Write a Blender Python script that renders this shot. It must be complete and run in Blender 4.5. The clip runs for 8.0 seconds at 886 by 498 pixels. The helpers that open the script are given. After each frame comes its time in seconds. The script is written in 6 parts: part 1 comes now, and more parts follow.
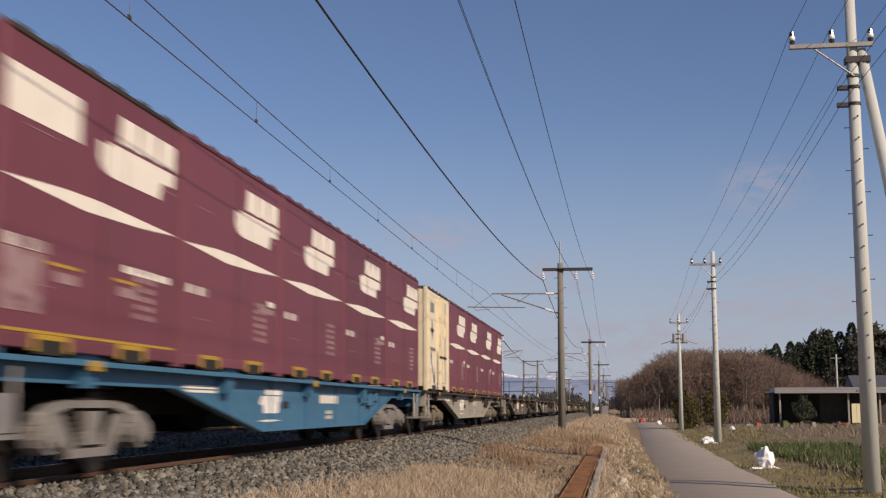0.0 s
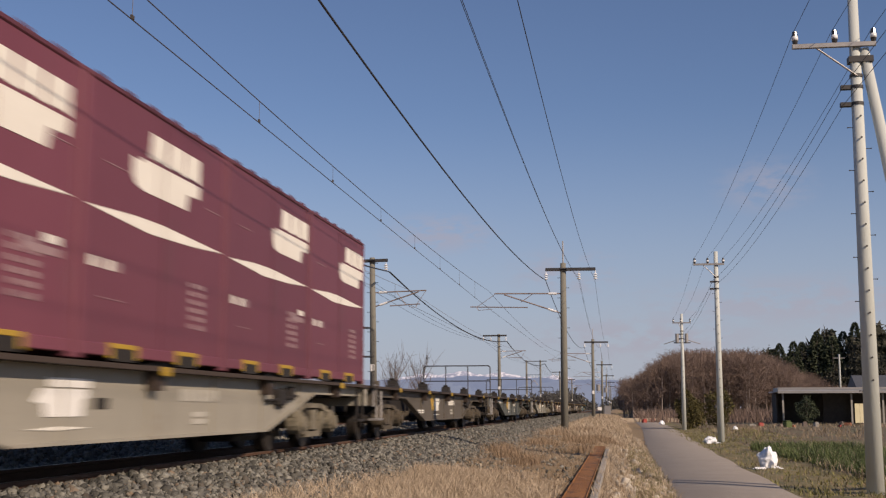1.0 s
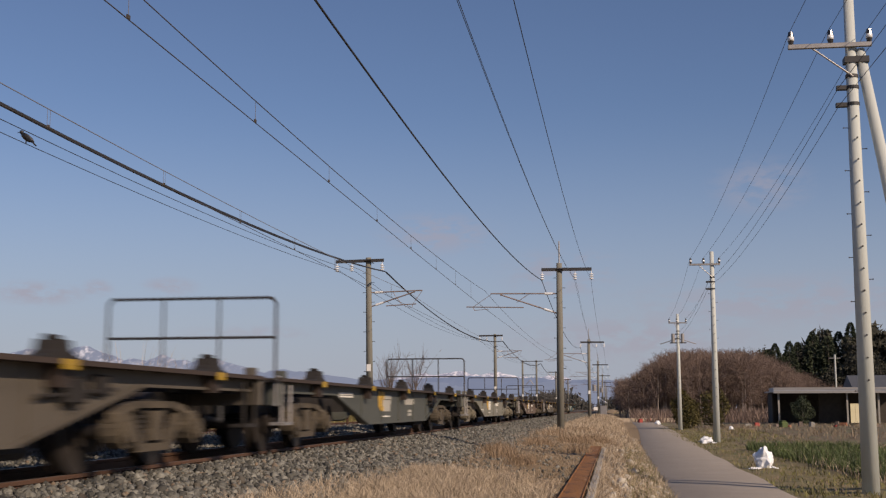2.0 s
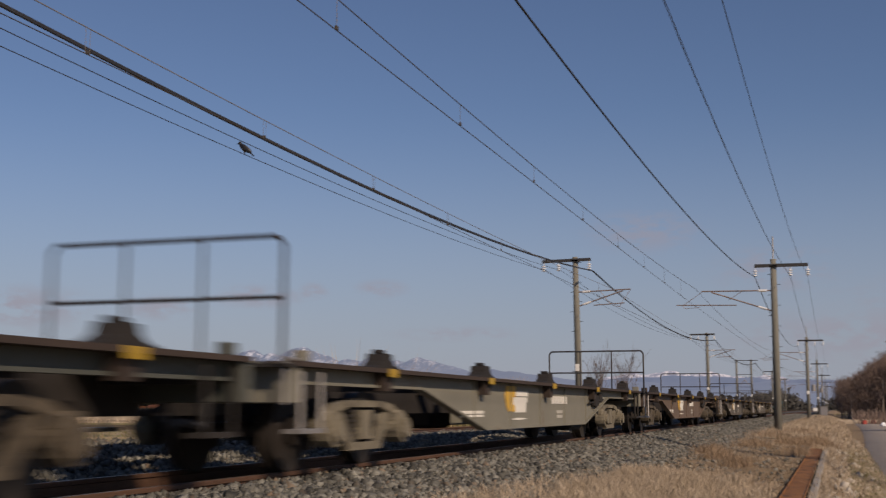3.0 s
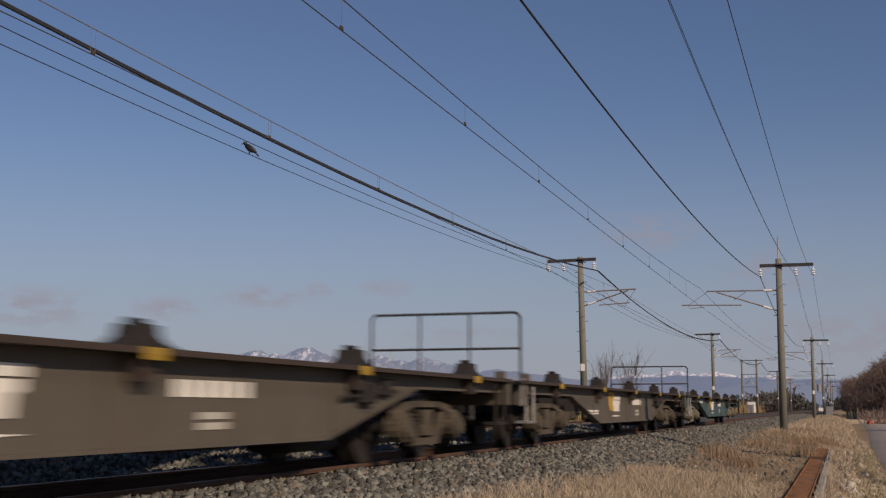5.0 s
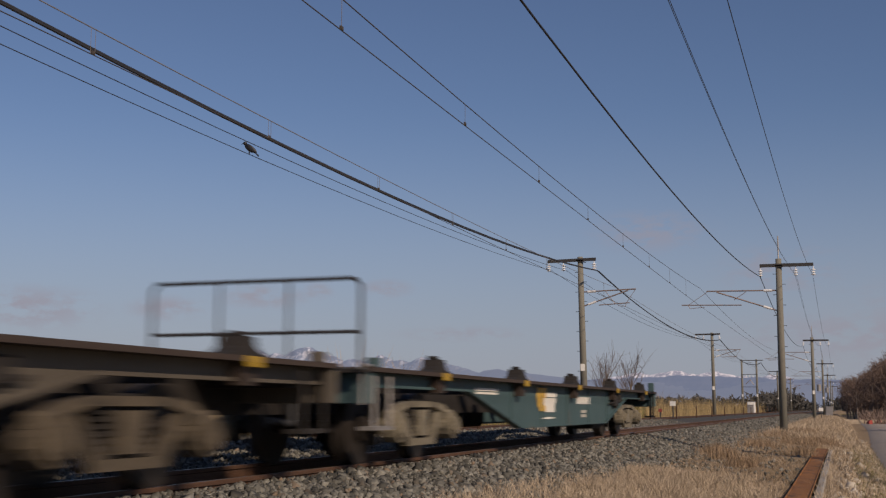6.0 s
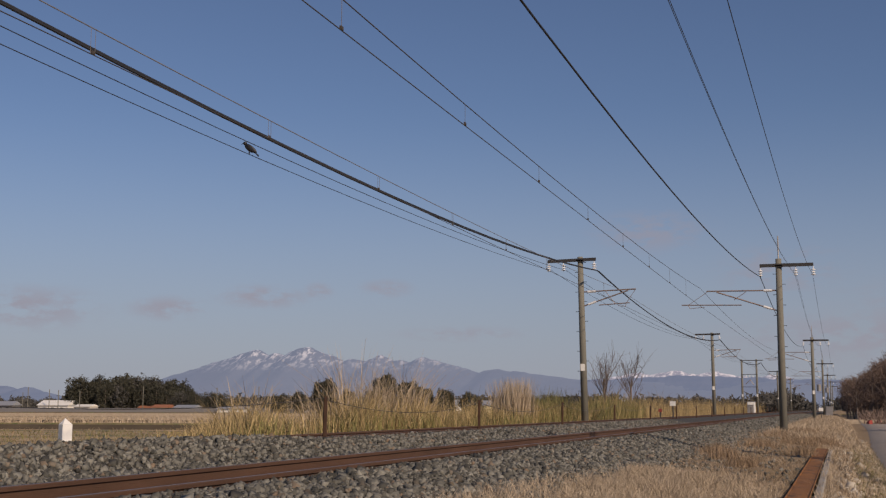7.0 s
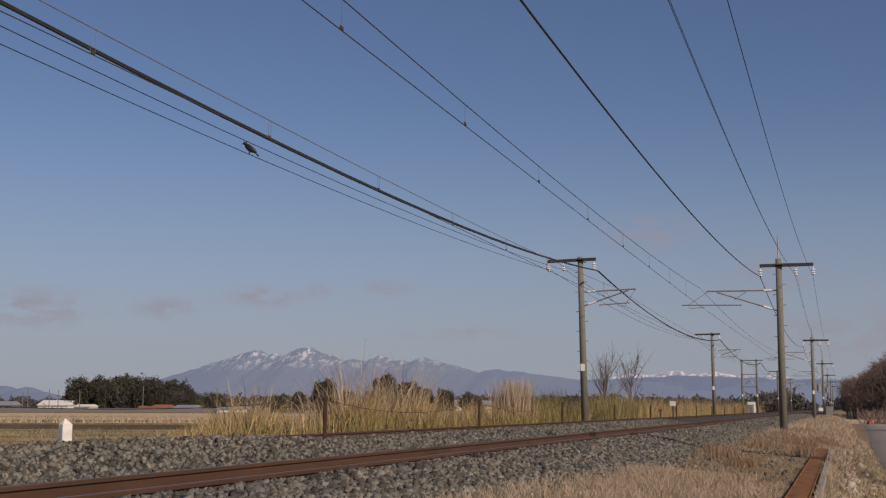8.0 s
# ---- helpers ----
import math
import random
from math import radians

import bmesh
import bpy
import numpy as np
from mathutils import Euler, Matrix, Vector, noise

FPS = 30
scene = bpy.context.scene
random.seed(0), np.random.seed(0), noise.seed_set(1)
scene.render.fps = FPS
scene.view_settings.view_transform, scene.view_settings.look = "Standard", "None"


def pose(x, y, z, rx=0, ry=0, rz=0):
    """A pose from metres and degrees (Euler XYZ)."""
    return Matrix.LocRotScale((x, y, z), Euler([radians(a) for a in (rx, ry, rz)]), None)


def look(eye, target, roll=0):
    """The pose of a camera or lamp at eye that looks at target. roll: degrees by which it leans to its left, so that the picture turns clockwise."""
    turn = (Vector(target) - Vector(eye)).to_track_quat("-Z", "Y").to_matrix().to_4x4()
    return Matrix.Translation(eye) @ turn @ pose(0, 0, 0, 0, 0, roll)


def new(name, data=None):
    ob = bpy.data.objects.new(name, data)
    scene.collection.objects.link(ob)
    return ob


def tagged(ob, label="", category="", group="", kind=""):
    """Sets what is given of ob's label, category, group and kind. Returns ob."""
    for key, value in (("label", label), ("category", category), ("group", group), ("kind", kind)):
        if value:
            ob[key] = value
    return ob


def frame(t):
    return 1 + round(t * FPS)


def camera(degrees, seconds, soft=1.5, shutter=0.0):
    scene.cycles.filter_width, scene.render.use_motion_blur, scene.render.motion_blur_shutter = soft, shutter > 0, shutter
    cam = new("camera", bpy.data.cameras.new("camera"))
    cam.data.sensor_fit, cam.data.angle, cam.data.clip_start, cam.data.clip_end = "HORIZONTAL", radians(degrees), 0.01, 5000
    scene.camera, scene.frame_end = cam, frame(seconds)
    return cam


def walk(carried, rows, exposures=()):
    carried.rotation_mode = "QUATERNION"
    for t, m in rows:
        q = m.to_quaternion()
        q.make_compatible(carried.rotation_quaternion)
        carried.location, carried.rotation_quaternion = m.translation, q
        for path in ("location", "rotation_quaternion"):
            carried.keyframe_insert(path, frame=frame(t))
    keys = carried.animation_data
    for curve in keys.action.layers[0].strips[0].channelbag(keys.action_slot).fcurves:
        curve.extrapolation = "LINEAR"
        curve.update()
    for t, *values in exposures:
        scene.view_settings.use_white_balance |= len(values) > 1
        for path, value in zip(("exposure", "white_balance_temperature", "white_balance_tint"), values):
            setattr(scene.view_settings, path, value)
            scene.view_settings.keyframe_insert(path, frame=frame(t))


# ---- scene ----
# Metres; x to the right of the line, y ahead along the track, z up, 0 on the farm road.
EYE = 1.6
cam = camera(41.1, 8.0, soft=1.25, shutter=0.38)


def aim(yaw, pitch, roll):
    return pose(0, 0, EYE, 0, 0, yaw) @ pose(0, 0, 0, 90 + pitch) @ pose(0, 0, 0, 0, 0, roll)


# seconds, yaw to the left, pitch, roll: a tripod head that turns once
PAN = [
    (0.0, 8.26, 7.67, -0.13), (0.2, 8.33, 7.67, -0.13), (0.5, 8.395, 7.67, -0.13), (0.8, 8.395, 7.67, -0.13), (1.2, 8.395, 7.67, -0.13),
    (1.8, 8.30, 7.67, -0.13), (2.2, 8.12, 7.67, -0.13), (2.3, 8.10, 7.67, -0.13), (2.4, 8.30, 7.67, -0.12), (2.5, 9.54, 7.67, -0.11),
    (2.6, 11.44, 7.67, -0.07), (2.7, 13.73, 7.67, -0.02), (2.8, 15.81, 7.67, 0.02), (2.9, 17.13, 7.67, 0.05), (3.0, 18.28, 7.67, 0.07),
    (3.1, 18.50, 7.665, 0.077), (3.3, 18.52, 7.665, 0.077), (5.0, 18.52, 7.665, 0.077), (8.0, 18.52, 7.665, 0.077)]
walk(cam, [(t, aim(a, b, c)) for t, a, b, c in PAN], [(0.0, -0.14, 6900, 23), (1.5, -0.18, 6900, 23), (2.4, -0.38, 6900, 23), (3.1, -0.52, 6900, 23), (5.5, -0.56, 6900, 23), (7.0, -0.53, 6900, 23), (8.0, -0.57, 6900, 23)])

# ---- world and sun ----
SUN_UP, SUN_FROM = 30.0, (0.80, -0.60)
world = bpy.data.worlds.new("sky")
scene.world = world
world.use_nodes = True
wn, wl = world.node_tree.nodes, world.node_tree.links
sky = wn.new("ShaderNodeTexSky")
sky.sky_type, sky.sun_disc = "NISHITA", False
sky.sun_elevation, sky.sun_rotation = radians(SUN_UP), math.atan2(SUN_FROM[0], SUN_FROM[1])
sky.air_density, sky.dust_density, sky.ozone_density = 1.0, 0.35, 5.2
# a few thin, small clouds low over the horizon: direction, half width, half height, strength
CLOUDS = ((-0.612, 0.787, 0.079, 0.050, 0.016, 0.8), (-0.522, 0.849, 0.081, 0.030, 0.009, 0.8), (-0.455, 0.886, 0.092, 0.034, 0.009, 0.8), (-0.414, 0.905, 0.097, 0.012, 0.007, 0.7),
          (-0.361, 0.927, 0.100, 0.020, 0.007, 0.7), (-0.146, 0.978, 0.146, 0.045, 0.016, 0.6), (-0.040, 0.993, 0.112, 0.045, 0.018, 0.7), (0.02, 0.998, 0.058, 0.10, 0.020, 0.65), (0.14, 0.985, 0.085, 0.13, 0.020, 0.6), (0.122, 0.976, 0.179, 0.035, 0.020, 0.5), (-0.30, 0.95, 0.062, 0.05, 0.006, 0.5))
wco = wn.new("ShaderNodeTexCoord")
wmap = wn.new("ShaderNodeMapping")
wmap.inputs["Scale"].default_value = (30, 30, 75)
wnoise = wn.new("ShaderNodeTexNoise")
wnoise.inputs["Scale"].default_value, wnoise.inputs["Detail"].default_value, wnoise.inputs["Roughness"].default_value = 1.3, 5, 0.6
wramp = wn.new("ShaderNodeMapRange")
wramp.interpolation_type = "SMOOTHSTEP"
wramp.inputs[1].default_value, wramp.inputs[2].default_value = 0.36, 0.60
wsep = wn.new("ShaderNodeSeparateXYZ")
wmix = wn.new("ShaderNodeMix")
wmix.data_type = "RGBA"
wmix.inputs[7].default_value = (4.15, 4.4, 5.15, 1)
wl.new(wco.outputs["Generated"], wmap.inputs["Vector"])
wl.new(wmap.outputs[0], wnoise.inputs["Vector"])
wl.new(wnoise.outputs[0], wramp.inputs[0])
wl.new(wco.outputs["Generated"], wsep.inputs[0])
cover = None
for cx, cy, cz, half_w, half_h, strength in CLOUDS:
    off, size, far, fade = wn.new("ShaderNodeVectorMath"), wn.new("ShaderNodeVectorMath"), wn.new("ShaderNodeVectorMath"), wn.new("ShaderNodeMapRange")
    off.operation, size.operation, far.operation, fade.interpolation_type = "SUBTRACT", "MULTIPLY", "LENGTH", "SMOOTHSTEP"
    off.inputs[1].default_value, size.inputs[1].default_value = (cx, cy, cz), (1 / half_w, 1 / half_w, 1 / half_h)
    fade.inputs[1].default_value, fade.inputs[2].default_value, fade.inputs[3].default_value, fade.inputs[4].default_value = 0.1, 1.5, strength, 0.0
    wl.new(wco.outputs["Generated"], off.inputs[0])
    wl.new(off.outputs[0], size.inputs[0])
    wl.new(size.outputs[0], far.inputs[0])
    wl.new(far.outputs["Value"], fade.inputs[0])
    if cover is None:
        cover = fade.outputs[0]
    else:
        both = wn.new("ShaderNodeMath")
        both.operation = "MAXIMUM"
        wl.new(cover, both.inputs[0])
        wl.new(fade.outputs[0], both.inputs[1])
        cover = both.outputs[0]
wmul = wn.new("ShaderNodeMath")
wmul.operation = "MULTIPLY"
wl.new(wramp.outputs[0], wmul.inputs[0])
wl.new(cover, wmul.inputs[1])
wl.new(wmul.outputs[0], wmix.inputs[0])
whaze = wn.new("ShaderNodeMix")
whaze.data_type = "RGBA"
whaze.inputs[7].default_value = (4.0, 4.88, 5.98, 1)
whz = wn.new("ShaderNodeMapRange")
whz.interpolation_type = "SMOOTHSTEP"
whz.inputs[1].default_value, whz.inputs[2].default_value, whz.inputs[3].default_value, whz.inputs[4].default_value = -0.02, 0.26, 0.85, 0.0
wl.new(wsep.outputs[2], whz.inputs[0])
wl.new(whz.outputs[0], whaze.inputs[0])
wl.new(sky.outputs[0], whaze.inputs[6])
wl.new(whaze.outputs[2], wmix.inputs[6])
wl.new(wmix.outputs[2], wn["Background"].inputs["Color"])
wn["Background"].inputs["Strength"].default_value = 0.096
sun = new("sun", bpy.data.lights.new("sun", "SUN"))
sun.data.energy, sun.data.angle, sun.data.color = 4.9, radians(0.5), (1.0, 0.885, 0.67)
sun.matrix_world = look((0, 0, 0), (-SUN_FROM[0], -SUN_FROM[1], -math.tan(radians(SUN_UP))))

# ---- materials ----
def mat(name, dark, light, scale=6.0, rough=0.8, metal=0.0, bump=0.0, fine=40.0, wear=None, wear_at=0.62, island=0.0, obj_random=0.0, stretch=(1, 1, 1), world_space=False):
    """A surface of two noise scales between two colours, with optional patches of wear, relief and piece-to-piece change."""
    m = bpy.data.materials.new(name)
    m.use_nodes = True
    n, l = m.node_tree.nodes, m.node_tree.links
    b = n["Principled BSDF"]
    b.inputs["Roughness"].default_value, b.inputs["Metallic"].default_value = rough, metal
    src = n.new("ShaderNodeNewGeometry").outputs["Position"] if world_space else n.new("ShaderNodeTexCoord").outputs["Object"]
    mp = n.new("ShaderNodeMapping")
    mp.inputs["Scale"].default_value = stretch
    l.new(src, mp.inputs["Vector"])

    def noise_at(s, detail):
        t = n.new("ShaderNodeTexNoise")
        t.inputs["Scale"].default_value, t.inputs["Detail"].default_value, t.inputs["Roughness"].default_value = s, detail, 0.6
        l.new(mp.outputs[0], t.inputs["Vector"])
        return t.outputs[0]

    def mixed(fac, a, c):
        x = n.new("ShaderNodeMix")
        x.data_type = "RGBA"
        for sock, v in ((x.inputs[0], fac), (x.inputs[6], a), (x.inputs[7], c)):
            if hasattr(v, "is_linked"):
                l.new(v, sock)
            else:
                sock.default_value = v
        return x.outputs[2]

    def ramp(v, lo, hi):
        r = n.new("ShaderNodeMapRange")
        r.inputs[1].default_value, r.inputs[2].default_value = lo, hi
        l.new(v, r.inputs[0])
        return r.outputs[0]

    big, small = noise_at(scale, 5), noise_at(fine, 4)
    half = tuple((p + q) / 2 for p, q in zip(dark, light))
    col = mixed(ramp(big, 0.3, 0.7), (*dark, 1), (*light, 1))
    col = mixed(ramp(small, 0.35, 0.65), col, (*half, 1))
    if wear:
        col = mixed(ramp(noise_at(scale * 1.7 + 0.3, 8), wear_at, wear_at + 0.12), col, (*wear, 1))
    for amount, out in ((island, "Random Per Island"), (obj_random, "Random")):
        if amount:
            g = n.new("ShaderNodeNewGeometry" if out != "Random" else "ShaderNodeObjectInfo")
            h = n.new("ShaderNodeHueSaturation")
            l.new(col, h.inputs["Color"])
            r = n.new("ShaderNodeMapRange")
            r.inputs[3].default_value, r.inputs[4].default_value = 1 - amount, 1 + amount
            l.new(g.outputs[out], r.inputs[0])
            l.new(r.outputs[0], h.inputs["Value"])
            col = h.outputs[0]
    l.new(col, b.inputs["Base Color"])
    if bump:
        bp = n.new("ShaderNodeBump")
        bp.inputs["Strength"].default_value, bp.inputs["Distance"].default_value = bump, 0.02
        l.new(small, bp.inputs["Height"])
        l.new(bp.outputs[0], b.inputs["Normal"])
    return m


BALLAST = mat("ballast_stone", (0.050, 0.050, 0.044), (0.215, 0.205, 0.175), 9, 0.9, 0, 0.4, 60, (0.16, 0.125, 0.085), 0.64, island=0.7)
# Bed darkened so that the shade between the stones lies in its colour.
BALLAST_BED_SHADED = mat("ballast_bed_shaded", (0.020, 0.019, 0.017), (0.085, 0.082, 0.075), 14, 0.95, 0, 1.0, 22)
BALLAST_DARK = mat("dark_ballast_stone", (0.020, 0.018, 0.015), (0.070, 0.062, 0.052), 9, 0.85, 0, 0.4, 60, island=0.5)
PALE_STONE = mat("pale_rubble", (0.247, 0.216, 0.173), (0.511, 0.456, 0.375), 9, 0.9, 0, 0.4, 60, island=0.35)
DRY_GRASS = mat("dry_grass", (0.277, 0.206, 0.130), (0.506, 0.413, 0.311), 3, 0.9, island=0.35)
REED = mat("dry_reed", (0.245, 0.180, 0.085), (0.455, 0.340, 0.170), 2, 0.9, island=0.45)
OLIVE = mat("olive_grass", (0.11, 0.11, 0.035), (0.24, 0.21, 0.08), 2, 0.9, island=0.3)
TURF = mat("dry_turf", (0.152, 0.099, 0.051), (0.342, 0.243, 0.136), 1.5, 0.95, 0, 0.8, 30, (0.10, 0.11, 0.04), 0.6)
VERGE = mat("verge_turf", (0.085, 0.078, 0.030), (0.270, 0.208, 0.108), 0.8, 0.95, 0, 0.8, 25, (0.095, 0.108, 0.034), 0.52)
PADDY = mat("stubble_field", (0.250, 0.177, 0.092), (0.525, 0.390, 0.218), 0.06, 0.95, 0, 0.5, 1.2, (0.12, 0.115, 0.05), 0.50, stretch=(0.22, 0.8, 1), world_space=True)
# Bank soil darkened further, with a ditch's shadow put into the colour.
DITCH_SHADE = mat("bank_soil_ditch_shade", (0.045, 0.034, 0.022), (0.10, 0.075, 0.048), 0.4, 0.95, 0, 0.8, 9)
SOIL = mat("field_soil", (0.080, 0.060, 0.036), (0.176, 0.136, 0.080), 0.4, 0.95, 0, 0.8, 9, (0.12, 0.13, 0.05), 0.52, stretch=(1, 0.3, 1), world_space=True)
ASPHALT = mat("asphalt", (0.255, 0.219, 0.185), (0.344, 0.296, 0.248), 0.9, 0.88, 0, 0.6, 70, (0.26, 0.235, 0.21), 0.6)
RAIL_RUST = mat("rail_rust", (0.055, 0.027, 0.015), (0.125, 0.062, 0.036), 4, 0.75, 0.1, 0.3, 60, stretch=(1, 0.2, 1))
RAIL_TOP = mat("rail_running_face", (0.17, 0.13, 0.11), (0.27, 0.22, 0.19), 3, 0.45, 0.6)
FADED = mat("faded_lettering", (0.22, 0.12, 0.13), (0.36, 0.26, 0.26), 3, 0.6, 0, 0.1, 40, (0.17, 0.06, 0.08), 0.52)
WORN = mat("worn_grey_lettering", (0.34, 0.32, 0.27), (0.50, 0.47, 0.41), 3, 0.6, 0, 0.1, 40, (0.2, 0.17, 0.14), 0.58)
BROWN_GRASS = mat("brown_grass", (0.170, 0.122, 0.078), (0.320, 0.249, 0.168), 3, 0.9, island=0.35)
RED_GRASS = mat("reddish_grass", (0.19, 0.128, 0.080), (0.37, 0.265, 0.170), 3, 0.9, island=0.35)
GROVE = mat("grove_foliage", (0.026, 0.029, 0.020), (0.068, 0.062, 0.042), 0.2, 0.9, island=0.4)
FAR_WOOD = mat("far_wood_foliage", (0.045, 0.045, 0.042), (0.105, 0.098, 0.088), 0.02, 0.95, island=0.35, world_space=True)
SLEEPER = mat("sleeper_concrete", (0.22, 0.20, 0.18), (0.36, 0.33, 0.30), 5, 0.9, 0, 0.4)
RUST_BEAM = mat("rusted_beam", (0.155, 0.060, 0.017), (0.33, 0.145, 0.040), 3, 0.85, 0.1, 0.5, 40, (0.085, 0.042, 0.022), 0.54, stretch=(1, 0.35, 1))
CONCRETE = mat("old_concrete", (0.225, 0.214, 0.195), (0.360, 0.338, 0.307), 3, 0.9, 0, 0.4, 40, (0.20, 0.19, 0.17), 0.6)
MAST = mat("mast_concrete", (0.123, 0.118, 0.098), (0.228, 0.216, 0.180), 2, 0.9, 0, 0.3, 30, stretch=(1, 1, 0.15))
POLE = mat("pole_concrete", (0.40, 0.42, 0.395), (0.56, 0.58, 0.545), 1.5, 0.85, 0, 0.2, 30, (0.36, 0.355, 0.33), 0.6, stretch=(1, 1, 0.2))
STEEL = mat("dark_steel", (0.035, 0.034, 0.036), (0.075, 0.07, 0.068), 6, 0.6, 0.4)
GALV = mat("galvanised_steel", (0.26, 0.24, 0.23), (0.42, 0.40, 0.38), 6, 0.5, 0.6)
TUBE = mat("bracket_tube", (0.20, 0.15, 0.13), (0.36, 0.28, 0.25), 6, 0.6, 0.4)
CABLE = mat("cable", (0.018, 0.018, 0.02), (0.035, 0.035, 0.038), 3, 0.6)
COPPER = mat("weathered_copper", (0.07, 0.06, 0.05), (0.13, 0.105, 0.085), 3, 0.6, 0.5)
PORCELAIN = mat("white_porcelain", (0.70, 0.70, 0.70), (0.82, 0.82, 0.82), 5, 0.2)
DARK_PORC = mat("dark_porcelain", (0.02, 0.018, 0.018), (0.04, 0.035, 0.035), 5, 0.2)
WHITE = mat("white_paint", (0.72, 0.70, 0.66), (0.82, 0.80, 0.76), 4, 0.6, 0, 0.1, 40, (0.55, 0.52, 0.46), 0.68)
PLASTIC = mat("white_plastic", (0.74, 0.75, 0.77), (0.86, 0.87, 0.88), 6, 0.45, 0, 0.3, 20)
BARK = mat("bark", (0.12, 0.09, 0.075), (0.24, 0.19, 0.16), 4, 0.95)
TWIG = mat("winter_twig", (0.120, 0.080, 0.064), (0.205, 0.148, 0.122), 0.15, 0.95, island=0.3)
TRUNK_GREY = mat("grey_trunk", (0.16, 0.125, 0.11), (0.28, 0.235, 0.21), 0.5, 0.95, island=0.3)
NEEDLE = mat("conifer_needle", (0.020, 0.034, 0.018), (0.058, 0.068, 0.034), 0.6, 0.9, island=0.3)
LEAF = mat("green_leaf", (0.036, 0.056, 0.014), (0.096, 0.128, 0.036), 2, 0.7, island=0.4)
HEDGE = mat("evergreen_hedge", (0.030, 0.035, 0.010), (0.115, 0.085, 0.020), 2, 0.85, island=0.4)
FEATHER = mat("black_feather", (0.008, 0.008, 0.010), (0.022, 0.022, 0.027), 12, 0.5)
RED = mat("faded_red", (0.275, 0.039, 0.028), (0.341, 0.066, 0.050), 4, 0.6)
TIN_ROOF = mat("grey_tin_roof", (0.30, 0.31, 0.33), (0.42, 0.43, 0.45), 2, 0.5, 0.3)
DARK_ROOF = mat("dark_slate_roof", (0.055, 0.060, 0.070), (0.10, 0.105, 0.118), 2, 0.6)
DARK_WOOD = mat("dark_board", (0.029, 0.026, 0.022), (0.072, 0.058, 0.048), 3, 0.9)
CREAM = mat("cream_board", (0.62, 0.55, 0.34), (0.74, 0.67, 0.45), 3, 0.8)
TILE_RED = mat("orange_tile", (0.272, 0.104, 0.056), (0.368, 0.152, 0.080), 3, 0.8)
# the train
MAROON = mat("maroon_container_paint", (0.122, 0.031, 0.046), (0.178, 0.050, 0.070), 0.8, 0.55, 0, 0.05, 25, (0.125, 0.045, 0.055), 0.58, obj_random=0.2, stretch=(1, 1, 0.35))
MAROON_DARK = mat("maroon_rim_paint", (0.085, 0.022, 0.032), (0.13, 0.035, 0.05), 1.2, 0.6, 0, 0.1, 25)
CREAM_BOX = mat("ivory_container_paint", (0.60, 0.52, 0.36), (0.78, 0.70, 0.52), 0.9, 0.5, 0, 0.05, 25, (0.46, 0.33, 0.19), 0.58, stretch=(1, 1, 0.3))
BLUE_STRIPE = mat("blue_band_paint", (0.015, 0.040, 0.24), (0.030, 0.070, 0.33), 2, 0.5)
YELLOW = mat("safety_yellow_paint", (0.313, 0.190, 0.014), (0.449, 0.286, 0.034), 5, 0.6, 0, 0.1, 30, (0.20, 0.13, 0.05), 0.6)
GOLD = mat("worn_orange_paint", (0.50, 0.28, 0.03), (0.68, 0.42, 0.07), 5, 0.6, 0, 0.1, 30, (0.25, 0.17, 0.08), 0.62)
LETTER = mat("white_lettering", (0.66, 0.62, 0.54), (0.80, 0.77, 0.70), 3, 0.6, 0, 0.1, 40, (0.45, 0.38, 0.32), 0.66)
BLUE = mat("blue_wagon_paint", (0.027, 0.112, 0.205), (0.048, 0.163, 0.272), 1.2, 0.5, 0, 0.1, 25, (0.05, 0.085, 0.12), 0.62)
PALE_GREYP = mat("pale_grey_wagon_paint", (0.225, 0.205, 0.165), (0.345, 0.318, 0.262), 1.0, 0.6, 0, 0.1, 25, (0.19, 0.125, 0.08), 0.62)
GREYP = mat("grey_wagon_paint", (0.150, 0.140, 0.108), (0.235, 0.222, 0.177), 1.0, 0.6, 0, 0.1, 25, (0.14, 0.09, 0.055), 0.60)
GREENP = mat("grey_green_wagon_paint", (0.053, 0.057, 0.048), (0.093, 0.096, 0.081), 1.0, 0.6, 0, 0.1, 25, (0.09, 0.065, 0.045), 0.60)
BROWNP = mat("rust_brown_wagon_paint", (0.098, 0.064, 0.043), (0.160, 0.112, 0.080), 1.0, 0.65, 0, 0.1, 25, (0.20, 0.16, 0.12), 0.62)
OLIVEP = mat("dull_olive_wagon_paint", (0.068, 0.055, 0.041), (0.118, 0.100, 0.077), 1.0, 0.65, 0, 0.1, 25, (0.10, 0.06, 0.04), 0.60)
TEALP = mat("teal_wagon_paint", (0.032, 0.066, 0.071), (0.061, 0.108, 0.112), 1.0, 0.6, 0, 0.1, 25, (0.10, 0.075, 0.055), 0.60)
# Near-black grime; where it fills openings its colour stands for the shade inside.
GRIME = mat("underframe_grime", (0.009, 0.007, 0.006), (0.024, 0.019, 0.016), 3, 0.85, 0, 0.2, 30)
LIP = mat("deck_edge_rust", (0.027, 0.018, 0.014), (0.060, 0.040, 0.030), 3, 0.8, 0, 0.2, 30)
BOGIE = mat("dusty_bogie_iron", (0.034, 0.026, 0.018), (0.125, 0.098, 0.065), 4, 0.85, 0.0, 0.3, 30, (0.025, 0.020, 0.015), 0.54)
BOGIE_DUST = mat("khaki_dusted_bogie_iron", (0.060, 0.050, 0.034), (0.270, 0.235, 0.170), 4, 0.85, 0.0, 0.3, 30, (0.04, 0.032, 0.024), 0.56)
